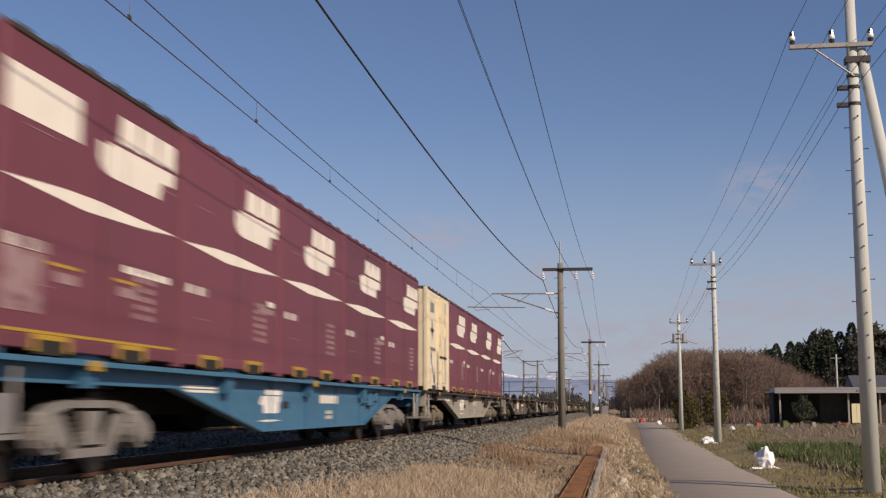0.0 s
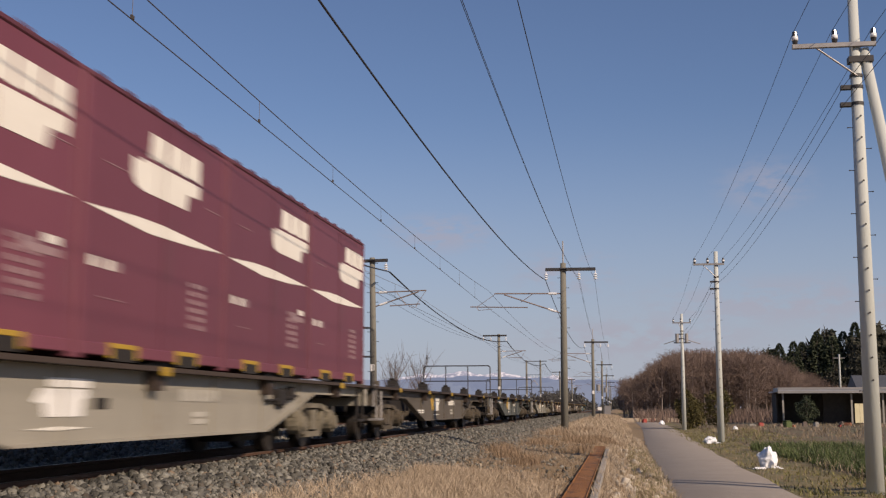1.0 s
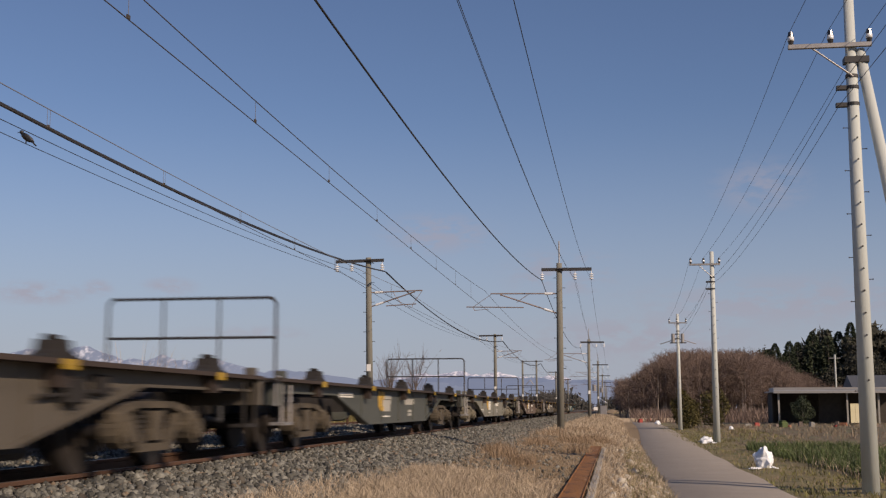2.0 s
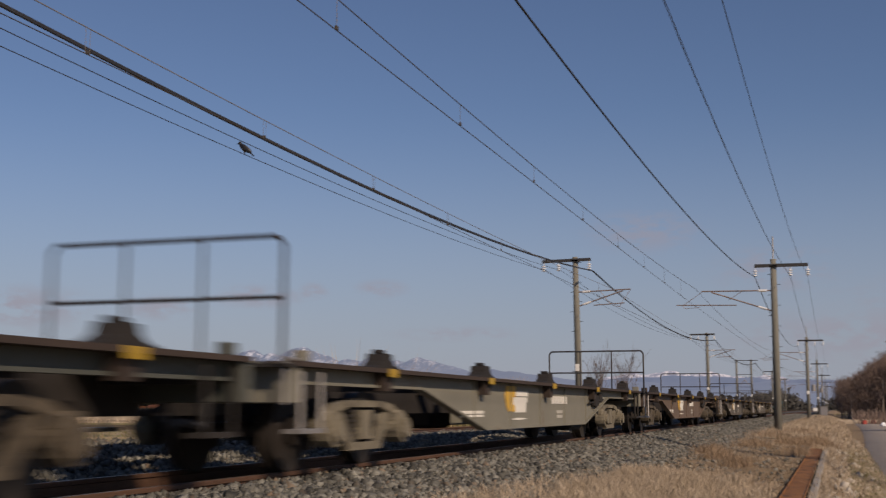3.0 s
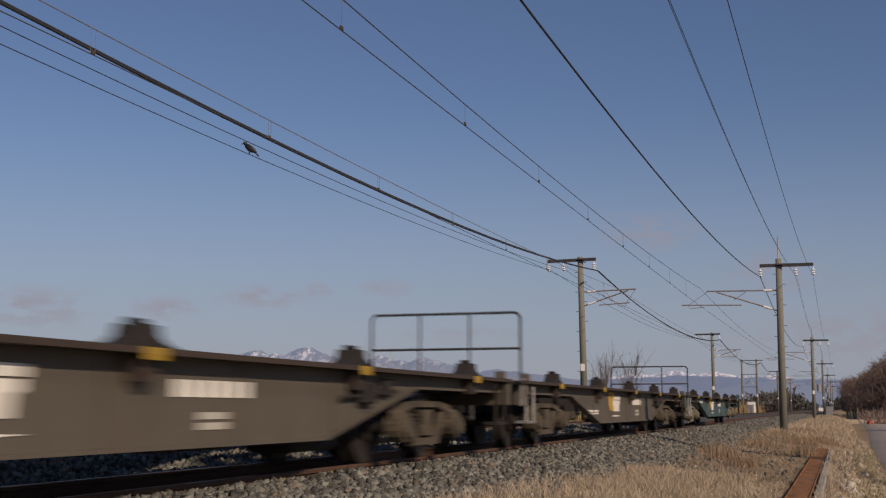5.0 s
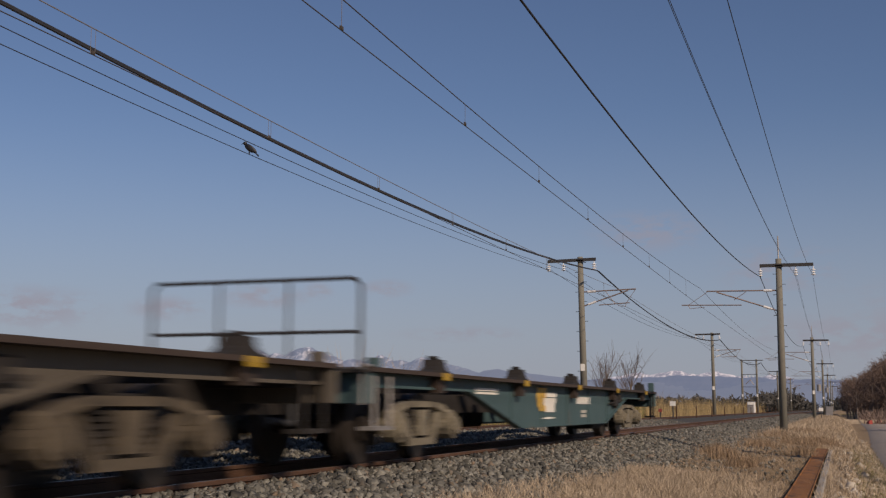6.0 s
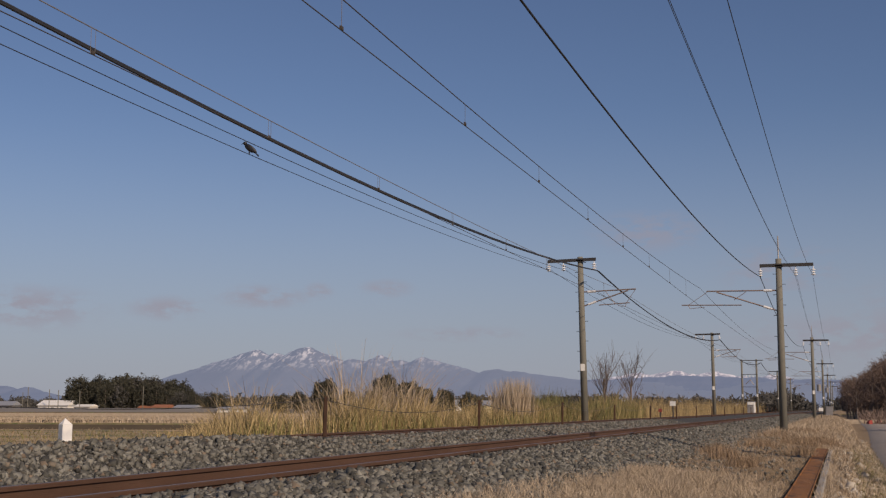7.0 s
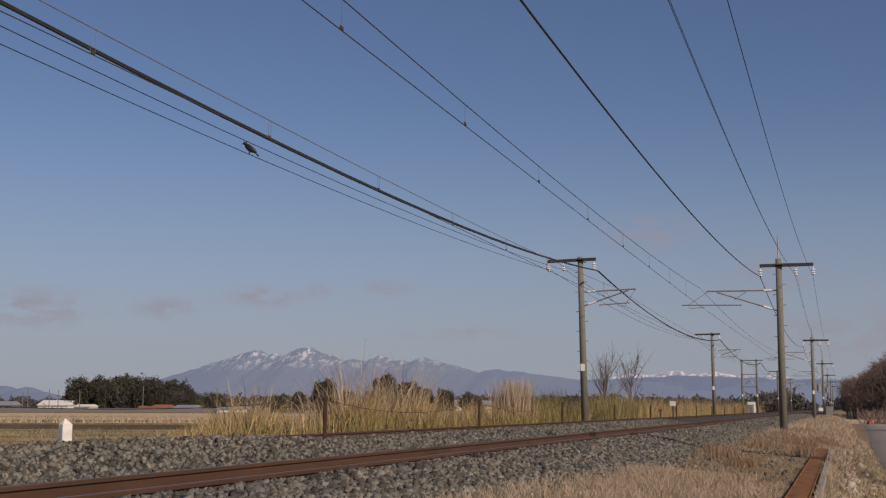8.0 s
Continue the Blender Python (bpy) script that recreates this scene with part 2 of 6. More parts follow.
BOGIE_PALE = mat("pale_grey_bogie_iron", (0.110, 0.102, 0.097), (0.285, 0.272, 0.258), 4, 0.7, 0.1, 0.3, 30, (0.06, 0.055, 0.05), 0.60)
WHEEL = mat("wheel_steel", (0.020, 0.016, 0.013), (0.050, 0.040, 0.034), 5, 0.6, 0.3)


def distance_mat(name, low, high, snow, haze_glow, strength):
    """Far hills: woods, bare rock and snow; a surface emission stands in for the light that the air between sends."""
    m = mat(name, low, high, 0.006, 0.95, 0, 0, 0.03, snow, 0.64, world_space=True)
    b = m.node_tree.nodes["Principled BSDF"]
    b.inputs["Emission Color"].default_value, b.inputs["Emission Strength"].default_value = (*haze_glow, 1), strength
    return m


def snow_on(m, low, high, amount):
    """Streaks of snow on the upper slopes of a far range."""
    n, l = m.node_tree.nodes, m.node_tree.links
    b = n["Principled BSDF"]
    geo, sep, rng_ = n.new("ShaderNodeNewGeometry"), n.new("ShaderNodeSeparateXYZ"), n.new("ShaderNodeMapRange")
    rng_.inputs[1].default_value, rng_.inputs[2].default_value = low, high
    t, mp = n.new("ShaderNodeTexNoise"), n.new("ShaderNodeMapping")
    mp.inputs["Scale"].default_value = (1, 0.4, 0.32)
    t.inputs["Scale"].default_value, t.inputs["Detail"].default_value, t.inputs["Roughness"].default_value = 0.055, 7, 0.74
    cut, mul, mix = n.new("ShaderNodeMapRange"), n.new("ShaderNodeMath"), n.new("ShaderNodeMix")
    cut.inputs[1].default_value, cut.inputs[2].default_value = 0.56 - amount, 0.62 - amount
    mul.operation = "MULTIPLY"
    mix.data_type = "RGBA"
    mix.inputs[7].default_value = (0.55, 0.52, 0.50, 1)
    old = b.inputs["Base Color"].links[0].from_socket
    l.new(geo.outputs["Position"], sep.inputs[0])
    l.new(sep.outputs[2], rng_.inputs[0])
    l.new(geo.outputs["Position"], mp.inputs["Vector"])
    l.new(mp.outputs[0], t.inputs["Vector"])
    l.new(t.outputs[0], cut.inputs[0])
    l.new(cut.outputs[0], mul.inputs[0])
    l.new(rng_.outputs[0], mul.inputs[1])
    l.new(mul.outputs[0], mix.inputs[0])
    l.new(old, mix.inputs[6])
    l.new(mix.outputs[2], b.inputs["Base Color"])
    return m


def stain_some(m, colour, share):
    """Turns a share of the loose pieces another colour."""
    n, l = m.node_tree.nodes, m.node_tree.links
    b = n["Principled BSDF"]
    geo, times, frac, cut, mix = n.new("ShaderNodeNewGeometry"), n.new("ShaderNodeMath"), n.new("ShaderNodeMath"), n.new("ShaderNodeMapRange"), n.new("ShaderNodeMix")
    times.operation, frac.operation, mix.data_type = "MULTIPLY", "FRACT", "RGBA"
    times.inputs[1].default_value = 37.7
    cut.inputs[1].default_value, cut.inputs[2].default_value, cut.inputs[4].default_value = 1 - share, 1.0, 0.85
    mix.inputs[7].default_value = (*colour, 1)
    old = b.inputs["Base Color"].links[0].from_socket
    l.new(geo.outputs["Random Per Island"], times.inputs[0])
    l.new(times.outputs[0], frac.inputs[0])
    l.new(frac.outputs[0], cut.inputs[0])
    l.new(cut.outputs[0], mix.inputs[0])
    l.new(old, mix.inputs[6])
    l.new(mix.outputs[2], b.inputs["Base Color"])


stain_some(BALLAST, (0.21, 0.145, 0.095), 0.10)

# ---- mesh helpers ----
def mesh_of(name, verts, faces, material, smooth=False):
    me = bpy.data.meshes.new(name)
    me.from_pydata([tuple(v) for v in verts], [], [tuple(f) for f in faces])
    me.materials.append(material)
    if smooth:
        me.polygons.foreach_set("use_smooth", [True] * len(me.polygons))
    me.update()
    return me


def numpy_mesh(name, verts, faces, material):
    """A mesh from arrays, for the many blades and stones."""
    verts, faces = np.asarray(verts, np.float32), np.asarray(faces, np.int32)
    me = bpy.data.meshes.new(name)
    k = faces.shape[1]
    me.vertices.add(len(verts)), me.loops.add(faces.size), me.polygons.add(len(faces))
    me.vertices.foreach_set("co", verts.ravel())
    me.loops.foreach_set("vertex_index", faces.ravel())
    me.polygons.foreach_set("loop_start", np.arange(0, faces.size, k, dtype=np.int32))
    me.materials.append(material)
    me.update(calc_edges=True)
    return me


def add_box(bm, x0, x1, y0, y1, z0, z1, bevel=0.0):
    vs = bmesh.ops.create_cube(bm, size=1)["verts"]
    for v in vs:
        v.co = Vector(((x0 + x1) / 2 + v.co.x * (x1 - x0), (y0 + y1) / 2 + v.co.y * (y1 - y0), (z0 + z1) / 2 + v.co.z * (z1 - z0)))
    if bevel:
        bmesh.ops.bevel(bm, geom=list({e for v in vs for e in v.link_edges}), offset=bevel, segments=1, affect="EDGES")
    return vs


def add_tube(bm, a, b, r0, r1=None, seg=8):
    """A round bar from a to b."""
    a, b = Vector(a), Vector(b)
    q = (b - a).to_track_quat("Z", "Y").to_matrix().to_4x4()
    bmesh.ops.create_cone(bm, cap_ends=True, segments=seg, radius1=r0, radius2=r0 if r1 is None else r1, depth=(b - a).length, matrix=Matrix.Translation((a + b) / 2) @ q)


def add_prism(bm, outline, x0, x1):
    """A plate of an outline in (y, z), between two x."""
    a = [bm.verts.new((x0, y, z)) for y, z in outline]
    b = [bm.verts.new((x1, y, z)) for y, z in outline]
    n = len(outline)
    bm.faces.new(a)
    bm.faces.new(b[::-1])
    for i in range(n):
        bm.faces.new((a[i], b[i], b[(i + 1) % n], a[(i + 1) % n]))
    bmesh.ops.recalc_face_normals(bm, faces=bm.faces)


def add_disc(bm, x0, x1, y, z, r, seg=20):
    """A wheel-like disc whose axis lies across the line."""
    add_tube(bm, (x0, y, z), (x1, y, z), r, seg=seg)


def part(name, bm, material, parent=None, label="", smooth=False):
    """Links a bmesh as one mesh object under a thing or a part."""
    me = bpy.data.meshes.new(name)
    bm.to_mesh(me)
    bm.free()
    me.materials.append(material)
    if smooth:
        me.polygons.foreach_set("use_smooth", [True] * len(me.polygons))
    ob = new(name, me)
    ob.parent = parent
    return tagged(ob, label)


def boxes(name, material, parent, *bxs, bevel=0.0, label=""):
    bm = bmesh.new()
    for b in bxs:
        add_box(bm, *b, bevel=bevel)
    return part(name, bm, material, parent, label)


def bars(name, material, parent, *ends, label="", seg=8):
    bm = bmesh.new()
    for a, b, r in ends:
        add_tube(bm, a, b, r, seg=seg)
    return part(name, bm, material, parent, label, smooth=False)


def empty(name, m, label, category, group="", kind=""):
    ob = new(name)
    ob.empty_display_size = 0.2
    ob.matrix_world = m
    return tagged(ob, label, category, group, kind)


def smoothstep(a, b, x):
    t = np.clip((x - a) / (b - a), 0, 1)
    return t * t * (3 - 2 * t)


# ---- the lie of the land ----
TRACK, RAIL_TOP_Z, GAUGE = -5.74, 0.98, 1.067
TRACK_2, RAIL_TOP_2 = -9.55, 1.085


def land(x, y):
    """Height of the ground at x, y (arrays)."""
    x, y = np.asarray(x, float), np.asarray(y, float)
    px = [-30, -16, -12.5, -11.2, -10.4, -9.3, -8.3, -7.4, -6.9, -6.42, -6.2, -5.3, -5.12, -4.75, -4.2, -3.1, -2.0, -0.75, -0.2, 0.75, 0.95, 30]
    pz = [0.0, 0.25, 0.85, 0.95, 1.02, 1.02, 1.02, 0.86, 0.84, 0.83, 0.775, 0.775, 0.885, 0.90, 0.82, 0.60, 0.58, 0.50, 0.34, 0.02, 0.0, 0.0]
    z = np.interp(x, px, pz)
    heap = 0.16 * np.exp(-((x + 8.25) / 0.55) ** 2) * (1 - smoothstep(14.5, 20.5, y))
    return z + heap - 0.35 * smoothstep(300, 1500, np.hypot(x, y))


def rough(x, y, amp=0.03, s=1.7):
    return amp * (np.sin(x * s * 1.3 + y * s) + np.sin(y * s * 0.73 - x * s * 2.1 + 1.3) + np.sin(x * s * 3.1 + y * s * 2.3 + 0.4)) / 2


def build_ground():
    xs = np.unique(np.concatenate([np.linspace(-4500, -200, 16), np.linspace(-200, -20, 14), np.linspace(-20, -9, 23), np.linspace(-9, 6, 91), np.linspace(6, 40, 23), np.linspace(40, 4500, 18)]))
    ys = np.unique(np.concatenate([np.linspace(-400, -20, 6), np.linspace(-20, 5, 16), np.linspace(5, 60, 140), np.linspace(60, 200, 90), np.linspace(200, 4800, 26)]))
    gx, gy = np.meshgrid(xs, ys, indexing="ij")
    gz = land(gx, gy)
    soft = ((gx > -4.0) & (gx < 0.7)) | (gx > 3.4) | (gx < -10.6)
    gz = gz + np.where(soft & (np.abs(gx) < 60) & (gy < 220), rough(gx, gy, 0.035), 0)
    nx, ny = gx.shape
    idx = np.arange(nx * ny).reshape(nx, ny)
    faces = np.stack([idx[:-1, :-1], idx[1:, :-1], idx[1:, 1:], idx[:-1, 1:]], -1).reshape(-1, 4)
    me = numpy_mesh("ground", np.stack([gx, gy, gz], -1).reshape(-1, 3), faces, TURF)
    for m in (BALLAST_BED_SHADED, VERGE, SOIL, PADDY, BALLAST_DARK):
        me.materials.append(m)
    cx = ((gx[:-1, :-1] + gx[1:, 1:]) / 2).ravel()
    cy = ((gy[:-1, :-1] + gy[1:, 1:]) / 2).ravel()
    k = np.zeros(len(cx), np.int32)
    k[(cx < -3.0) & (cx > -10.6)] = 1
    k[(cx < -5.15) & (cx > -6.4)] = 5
    k[cx > 3.1] = 2
    k[(cx > 5.3) & (cy > 24)] = 3
    k[cx < -17] = 4
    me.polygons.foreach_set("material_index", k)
    me.polygons.foreach_set("use_smooth", [True] * len(me.polygons))
    tagged(new("ground", me), "dry winter fields and railway bank", "ground", kind="structure")


def build_road():
    ys = np.linspace(-30, 170, 120)
    left = 0.86 + 0.9 * smoothstep(25, 110, ys) + 0.04 * np.sin(ys * 0.9)
    right = 3.2 + 1.0 * smoothstep(25, 110, ys) + 0.05 * np.sin(ys * 0.7 + 1)
    v, f = [], []
    for y, a, b in zip(ys, left, right):
        for t in (0, 0.02, 0.5, 0.98, 1):
            v.append((a + (b - a) * t, y, 0.0 if t in (0, 1) else 0.03 + 0.02 * (1 - abs(2 * t - 1))))
    for i in range(len(ys) - 1):
        for j in range(4):
            f.append((i * 5 + j, i * 5 + j + 1, i * 5 + j + 6, i * 5 + j + 5))
    tagged(new("road", mesh_of("road", v, f, ASPHALT, True)), "narrow grey asphalt farm road with crumbled edges", "road", kind="structure")


build_ground()
build_road()


# ---- track ----
def rail_mesh(y0, y1):
    """Rail section: foot, web and worn head."""
    o = [(-0.061, 0), (0.061, 0), (0.061, 0.012), (0.012, 0.03), (0.009, 0.105), (0.032, 0.115), (0.033, 0.145), (0.026, 0.153), (-0.026, 0.153), (-0.033, 0.145), (-0.032, 0.115), (-0.009, 0.105), (-0.012, 0.03), (-0.061, 0.012)]
    n = len(o)
    ys = np.linspace(y0, y1, 60)
    v = [(x, y, z) for y in ys for x, z in o]
    f = [(i * n + j, i * n + (j + 1) % n, (i + 1) * n + (j + 1) % n, (i + 1) * n + j) for i in range(len(ys) - 1) for j in range(n)]
    me = mesh_of("rail", v, f, RAIL_RUST)
    me.materials.append(RAIL_TOP)
    me.polygons.foreach_set("material_index", [1 if (k % n) == 7 else 0 for k in range(len(me.polygons))])
    return me


rail = rail_mesh(-30, 420)
for centre, top, words in ((TRACK, RAIL_TOP_Z, "rusty brown steel rail with a polished running face"), (TRACK_2, RAIL_TOP_2, "rusty brown steel rail beyond the ballast heap")):
    for side in (1, -1):
        r = new("rail", rail)
        r.location = (centre + side * (GAUGE / 2 + 0.033), 0, top - 0.153)
        tagged(r, words, "rail", "rails of the line", "structure")


def build_sleepers():
    bm = bmesh.new()
    add_box(bm, -1.0, 1.0, -0.11, 0.11, -0.17, 0.0, bevel=0.02)
    me = bpy.data.meshes.new("sleeper")
    bm.to_mesh(me)
    bm.free()
    me.materials.append(SLEEPER)
    for i in range(70):
        s = new("sleeper", me)
        s.location = (TRACK, 4 + 0.62 * i, RAIL_TOP_Z - 0.156)
        tagged(s, "concrete sleeper sunk in grey ballast", "sleeper", "sleepers under the track")


build_sleepers()


# ---- stones and grass, joined ----
def scatter_stones(name, x, y, size, material, label, category, sink=0.3):
    """Angular eight-cornered stones at the given places."""
    n = len(x)
    rng = np.random.default_rng(len(name) + n)
    cube = np.array([[a, b, c] for a in (-1, 1) for b in (-1, 1) for c in (-1, 1)], float)
    f = np.array([[0, 1, 3, 2], [4, 6, 7, 5], [0, 4, 5, 1], [2, 3, 7, 6], [0, 2, 6, 4], [1, 5, 7, 3]])
    v = cube[None] * rng.uniform(0.55, 1.0, (n, 8, 3)) * (size * rng.uniform(0.6, 1.25, n))[:, None, None] * rng.uniform(0.42, 1.25, (n, 1, 3)) * 0.62
    q = rng.normal(size=(n, 4))
    q /= np.linalg.norm(q, axis=1)[:, None]
    w, a, b, c = q.T
    rot = np.stack([1 - 2 * (b * b + c * c), 2 * (a * b - c * w), 2 * (a * c + b * w), 2 * (a * b + c * w), 1 - 2 * (a * a + c * c), 2 * (b * c - a * w), 2 * (a * c - b * w), 2 * (b * c + a * w), 1 - 2 * (a * a + b * b)], -1).reshape(n, 3, 3)
    v = np.einsum("nij,nkj->nki", rot, v)
    z = land(x, y) + size * rng.uniform(-sink, 0.45, n)
    v += np.stack([x, y, z], -1)[:, None]
    me = numpy_mesh(name, v.reshape(-1, 3), (f[None] + 8 * np.arange(n)[:, None, None]).reshape(-1, 4), material)
    return tagged(new(name, me), label, category, kind="stuff")


def scatter_blades(name, x, y, height, width, lean, material, label, category, base=None):
    """Bent, tapering blades: a quad and a tip each."""
    n = len(x)
    rng = np.random.default_rng(n + len(name))
    z = land(x, y) if base is None else base
    a = rng.uniform(0, 2 * np.pi, n)
    side = np.stack([np.cos(a), np.sin(a), np.zeros(n)], -1) * (width / 2)[:, None]
    d = rng.uniform(0, 2 * np.pi, n)
    out = np.stack([np.cos(d), np.sin(d), np.zeros(n)], -1) * (lean * height * rng.uniform(0.2, 1.2, n))[:, None]
    p = np.stack([x, y, z - 0.02], -1)
    up = np.stack([np.zeros(n), np.zeros(n), height], -1)
    mid, tip = p + up * 0.55 + out * 0.35, p + up * (1 - 0.25 * np.linalg.norm(out, axis=1) / height)[:, None] + out
    v = np.stack([p - side, p + side, mid - side * 0.8, mid + side * 0.8, tip - side * 0.15, tip + side * 0.15], 1)
    f = np.array([[0, 1, 3, 2], [2, 3, 5, 4]])
    me = numpy_mesh(name, v.reshape(-1, 3), (f[None] + 6 * np.arange(n)[:, None, None]).reshape(-1, 4), material)
    return tagged(new(name, me), label, category, kind="stuff")


def spread(rng, n, x0, x1, y0, y1, power=1.0):
    """Places over a strip, denser towards y0."""
    return rng.uniform(x0, x1, n), y0 + (y1 - y0) * rng.uniform(0, 1, n) ** power


# ---- overhead line ----
def insulator_string(parent, x, y, z, down=0.42):
    """A hanging string of three porcelain discs."""
    bm = bmesh.new()
    add_tube(bm, (x, y, z), (x, y, z - down), 0.02, seg=6)
    for k in range(3):
        add_tube(bm, (x, y, z - 0.12 - 0.1 * k), (x, y, z - 0.17 - 0.1 * k), 0.05, 0.11, seg=10)
    part("insulator", bm, PORCELAIN, parent, "white porcelain insulator string")


def bolt_mesh(length, radius):
    bm = bmesh.new()
    add_tube(bm, (0.05, 0, 0), (length, 0, 0), radius, seg=5)
    add_tube(bm, (length - 0.02, 0, 0), (length, 0, 0), radius * 1.7, seg=6)
    me = bpy.data.meshes.new("step_bolt")
    bm.to_mesh(me)
    bm.free()
    me.materials.append(STEEL)
    return me


STEP_BOLT = bolt_mesh(0.26, 0.012)


def mast(x, y, foot, top, arm_z, arm_l, arm_r, strings, rod=0.0, reach=0.0, tilt=0.0, box=False, plate=True):
    """A concrete line mast with a crossarm, its insulators and a hinged bracket; reach: how far the bracket goes (- to the left)."""
    m = empty("line_mast", pose(x, y, foot, 0, tilt, 0), "brown-grey concrete line mast with steel crossarm beside the track", "mast", "masts of the overhead line")
    h = top - foot
    bm = bmesh.new()
    add_tube(bm, (0, 0, -0.4), (0, 0, h), 0.17, 0.125, seg=16)
    part("pole", bm, MAST, m, smooth=True)
    for k in range(int(h / 0.45) - 2):
        bolt = new("step_bolt", STEP_BOLT)
        bolt.parent = m
        bolt.matrix_local = pose(0, 0, 1.4 + 0.45 * k, 0, 0, 0 if k % 2 else 180)
    a = arm_z - foot
    boxes("crossarm", STEEL, m, (arm_l - x, arm_r - x, -0.19, -0.12, a - 0.05, a + 0.05), (arm_l - x, arm_r - x, -0.13, -0.12, a - 0.05, a + 0.10), (-0.16, 0.16, -0.19, 0.19, a - 0.03, a + 0.03))
    for s in strings:
        insulator_string(m, s - x, -0.155, a - 0.05)
    if rod:
        bars("earth_rod", GALV, m, ((0, 0, h - 0.3), (0, 0, h + rod), 0.03))
    if reach:
        s = 1 if reach > 0 else -1
        up, low = (6.68 - foot, 5.80 - foot) if s < 0 else (6.86 - foot, 6.22 - foot)
        n0, n1, sz = (-1.6, -4.2, 6.09 - foot) if s < 0 else (0.8, 2.2, 6.25 - foot)
        bars("bracket_tube", TUBE, m, ((s * 0.12, 0, up), (reach, 0, up + 0.03), 0.03), label="brown steel bracket tube")
        bars("bracket_strut", TUBE, m, ((s * 0.12, 0, low), (reach * 0.86, 0, up - 0.02), 0.03), label="brown steel bracket strut")
        bars("steady_arm", TUBE, m, ((n0, 0, sz - 0.02), (n1, 0, sz + 0.03), 0.024), ((n1 * 0.93, 0, sz), (n1 * 0.91, 0, sz - 0.13), 0.014), ((n1 * 0.91, 0, sz - 0.13), (n1 * 0.76, 0, sz - 0.08), 0.011))
        bars("arm_stay", TUBE, m, ((n1 * 0.93, 0, sz + 0.02), (reach * 0.99, 0, up), 0.011))
        bars("arm_stay", TUBE, m, ((reach * 0.45, 0, up - 0.02), (reach * 0.62, 0, up - 0.38 if s < 0 else sz), 0.014))
        bars("bracket_insulator", PORCELAIN, m, ((s * 0.3, 0, up), (s * 0.66, 0, up + 0.005), 0.055), label="white bracket insulator")
        q = (up - low) / (reach * 0.86 - s * 0.12)
        bars("bracket_insulator", PORCELAIN, m, ((s * 0.32, 0, low + q * s * 0.20), (s * 0.68, 0, low + q * s * 0.56), 0.052), label="white bracket insulator")
    if plate:
        boxes("number_plate", WHITE, m, (-0.10, 0.10, -0.175, -0.165, 2.3, 2.62), bevel=0.004, label="blank white plate")
    if box:
        bars("transformer", GALV, m, ((-0.55, -0.1, 3.4), (-0.55, -0.1, 4.3), 0.3), seg=14, label="grey cylindrical transformer")
        bars("transformer", GALV, m, ((0.5, -0.1, 3.2), (0.5, -0.1, 3.9), 0.24), seg=14, label="grey cylindrical transformer")
    return m


P_MASTS, Q_MASTS = (-7.0, 53.0, 113.0, 173.0, 233.0, 293.0, 353.0), (-5.0, 53.0, 110.5, 168.0, 226.0, 284.0)
for i, y in enumerate(P_MASTS):
    mast(-2.4, y, float(land(-2.4, y)), 8.05 if i != 3 else 8.3, 7.73, -3.19, -0.95, (-3.16, -1.69, -0.96), rod=1.0, reach=-3.1, tilt=0.25, box=i == 3, plate=i > 1)
for i, y in enumerate(Q_MASTS):
    if i == 3:
        continue
    mast(-11.0, y, float(land(-11.0, y)), 8.48, 8.30, -12.5, -10.25, (-12.44, -11.75, -10.33), reach=2.5, tilt=-0.9 if i == 1 else -0.3)


def portal(y):
    """A twin-post frame of the overhead line, with a switch on it."""
    m = empty("portal_frame", pose(-11.9, y, float(land(-11.9, y))), "twin-post steel and concrete portal with switchgear", "mast", "masts of the overhead line")
    for s in (-1, 1):
        bm = bmesh.new()
        add_tube(bm, (s * 0.98, 0, -0.4), (s * 0.98, 0, 7.4), 0.16, 0.12, seg=12)
        part("post", bm, MAST, m, smooth=True)
        boxes("number_plate", WHITE, m, (s * 0.98 - 0.1, s * 0.98 + 0.1, -0.18, -0.17, 2.3, 2.62))
    boxes("beam", STEEL, m, (-1.2, 1.9, -0.2, -0.12, 7.2, 7.3), (-1.1, 1.1, -0.18, -0.12, 5.3, 5.37), (-1.1, 1.1, -0.18, -0.12, 3.6, 3.66))
    for s in (-0.4, 0.05, 0.5):
        insulator_string(m, s, -0.15, 5.3)
    bars("switch_arm", GALV, m, ((-0.5, -0.2, 4.0), (0.1, -0.2, 4.6), 0.05), ((0.1, -0.2, 4.6), (0.6, -0.2, 3.9), 0.05))


portal(168.0)


def wire(name, spans, radius, material, label, group="", seg=5):
    """A hanging wire: spans of (from, to, sag)."""
    cu = bpy.data.curves.new(name, "CURVE")
    cu.dimensions, cu.bevel_depth, cu.bevel_resolution, cu.use_fill_caps = "3D", radius, 1, True
    sp = cu.splines.new("POLY")
    pts = []
    for a, b, sag in spans:
        for k in range(20):
            t = k / 20
            p = Vector(a).lerp(Vector(b), t)
            p.z -= 4 * sag * t * (1 - t)
            pts.append(p)
    pts.append(Vector(spans[-1][1]))
    sp.points.add(len(pts) - 1)
    for q, p in zip(sp.points, pts):
        q.co = (*p, 1)
    cu.materials.append(material)
    return tagged(new(name, cu), label, "wire", group)


def run(x, z, masts, sag, first=None):
    """Spans from mast to mast; first: x at the first mast."""
    xs = [first if (first is not None and i == 0) else x for i in range(len(masts))]
    return [((xs[i], masts[i], z), (xs[i + 1], masts[i + 1], z), sag) for i in range(len(masts) - 1)]


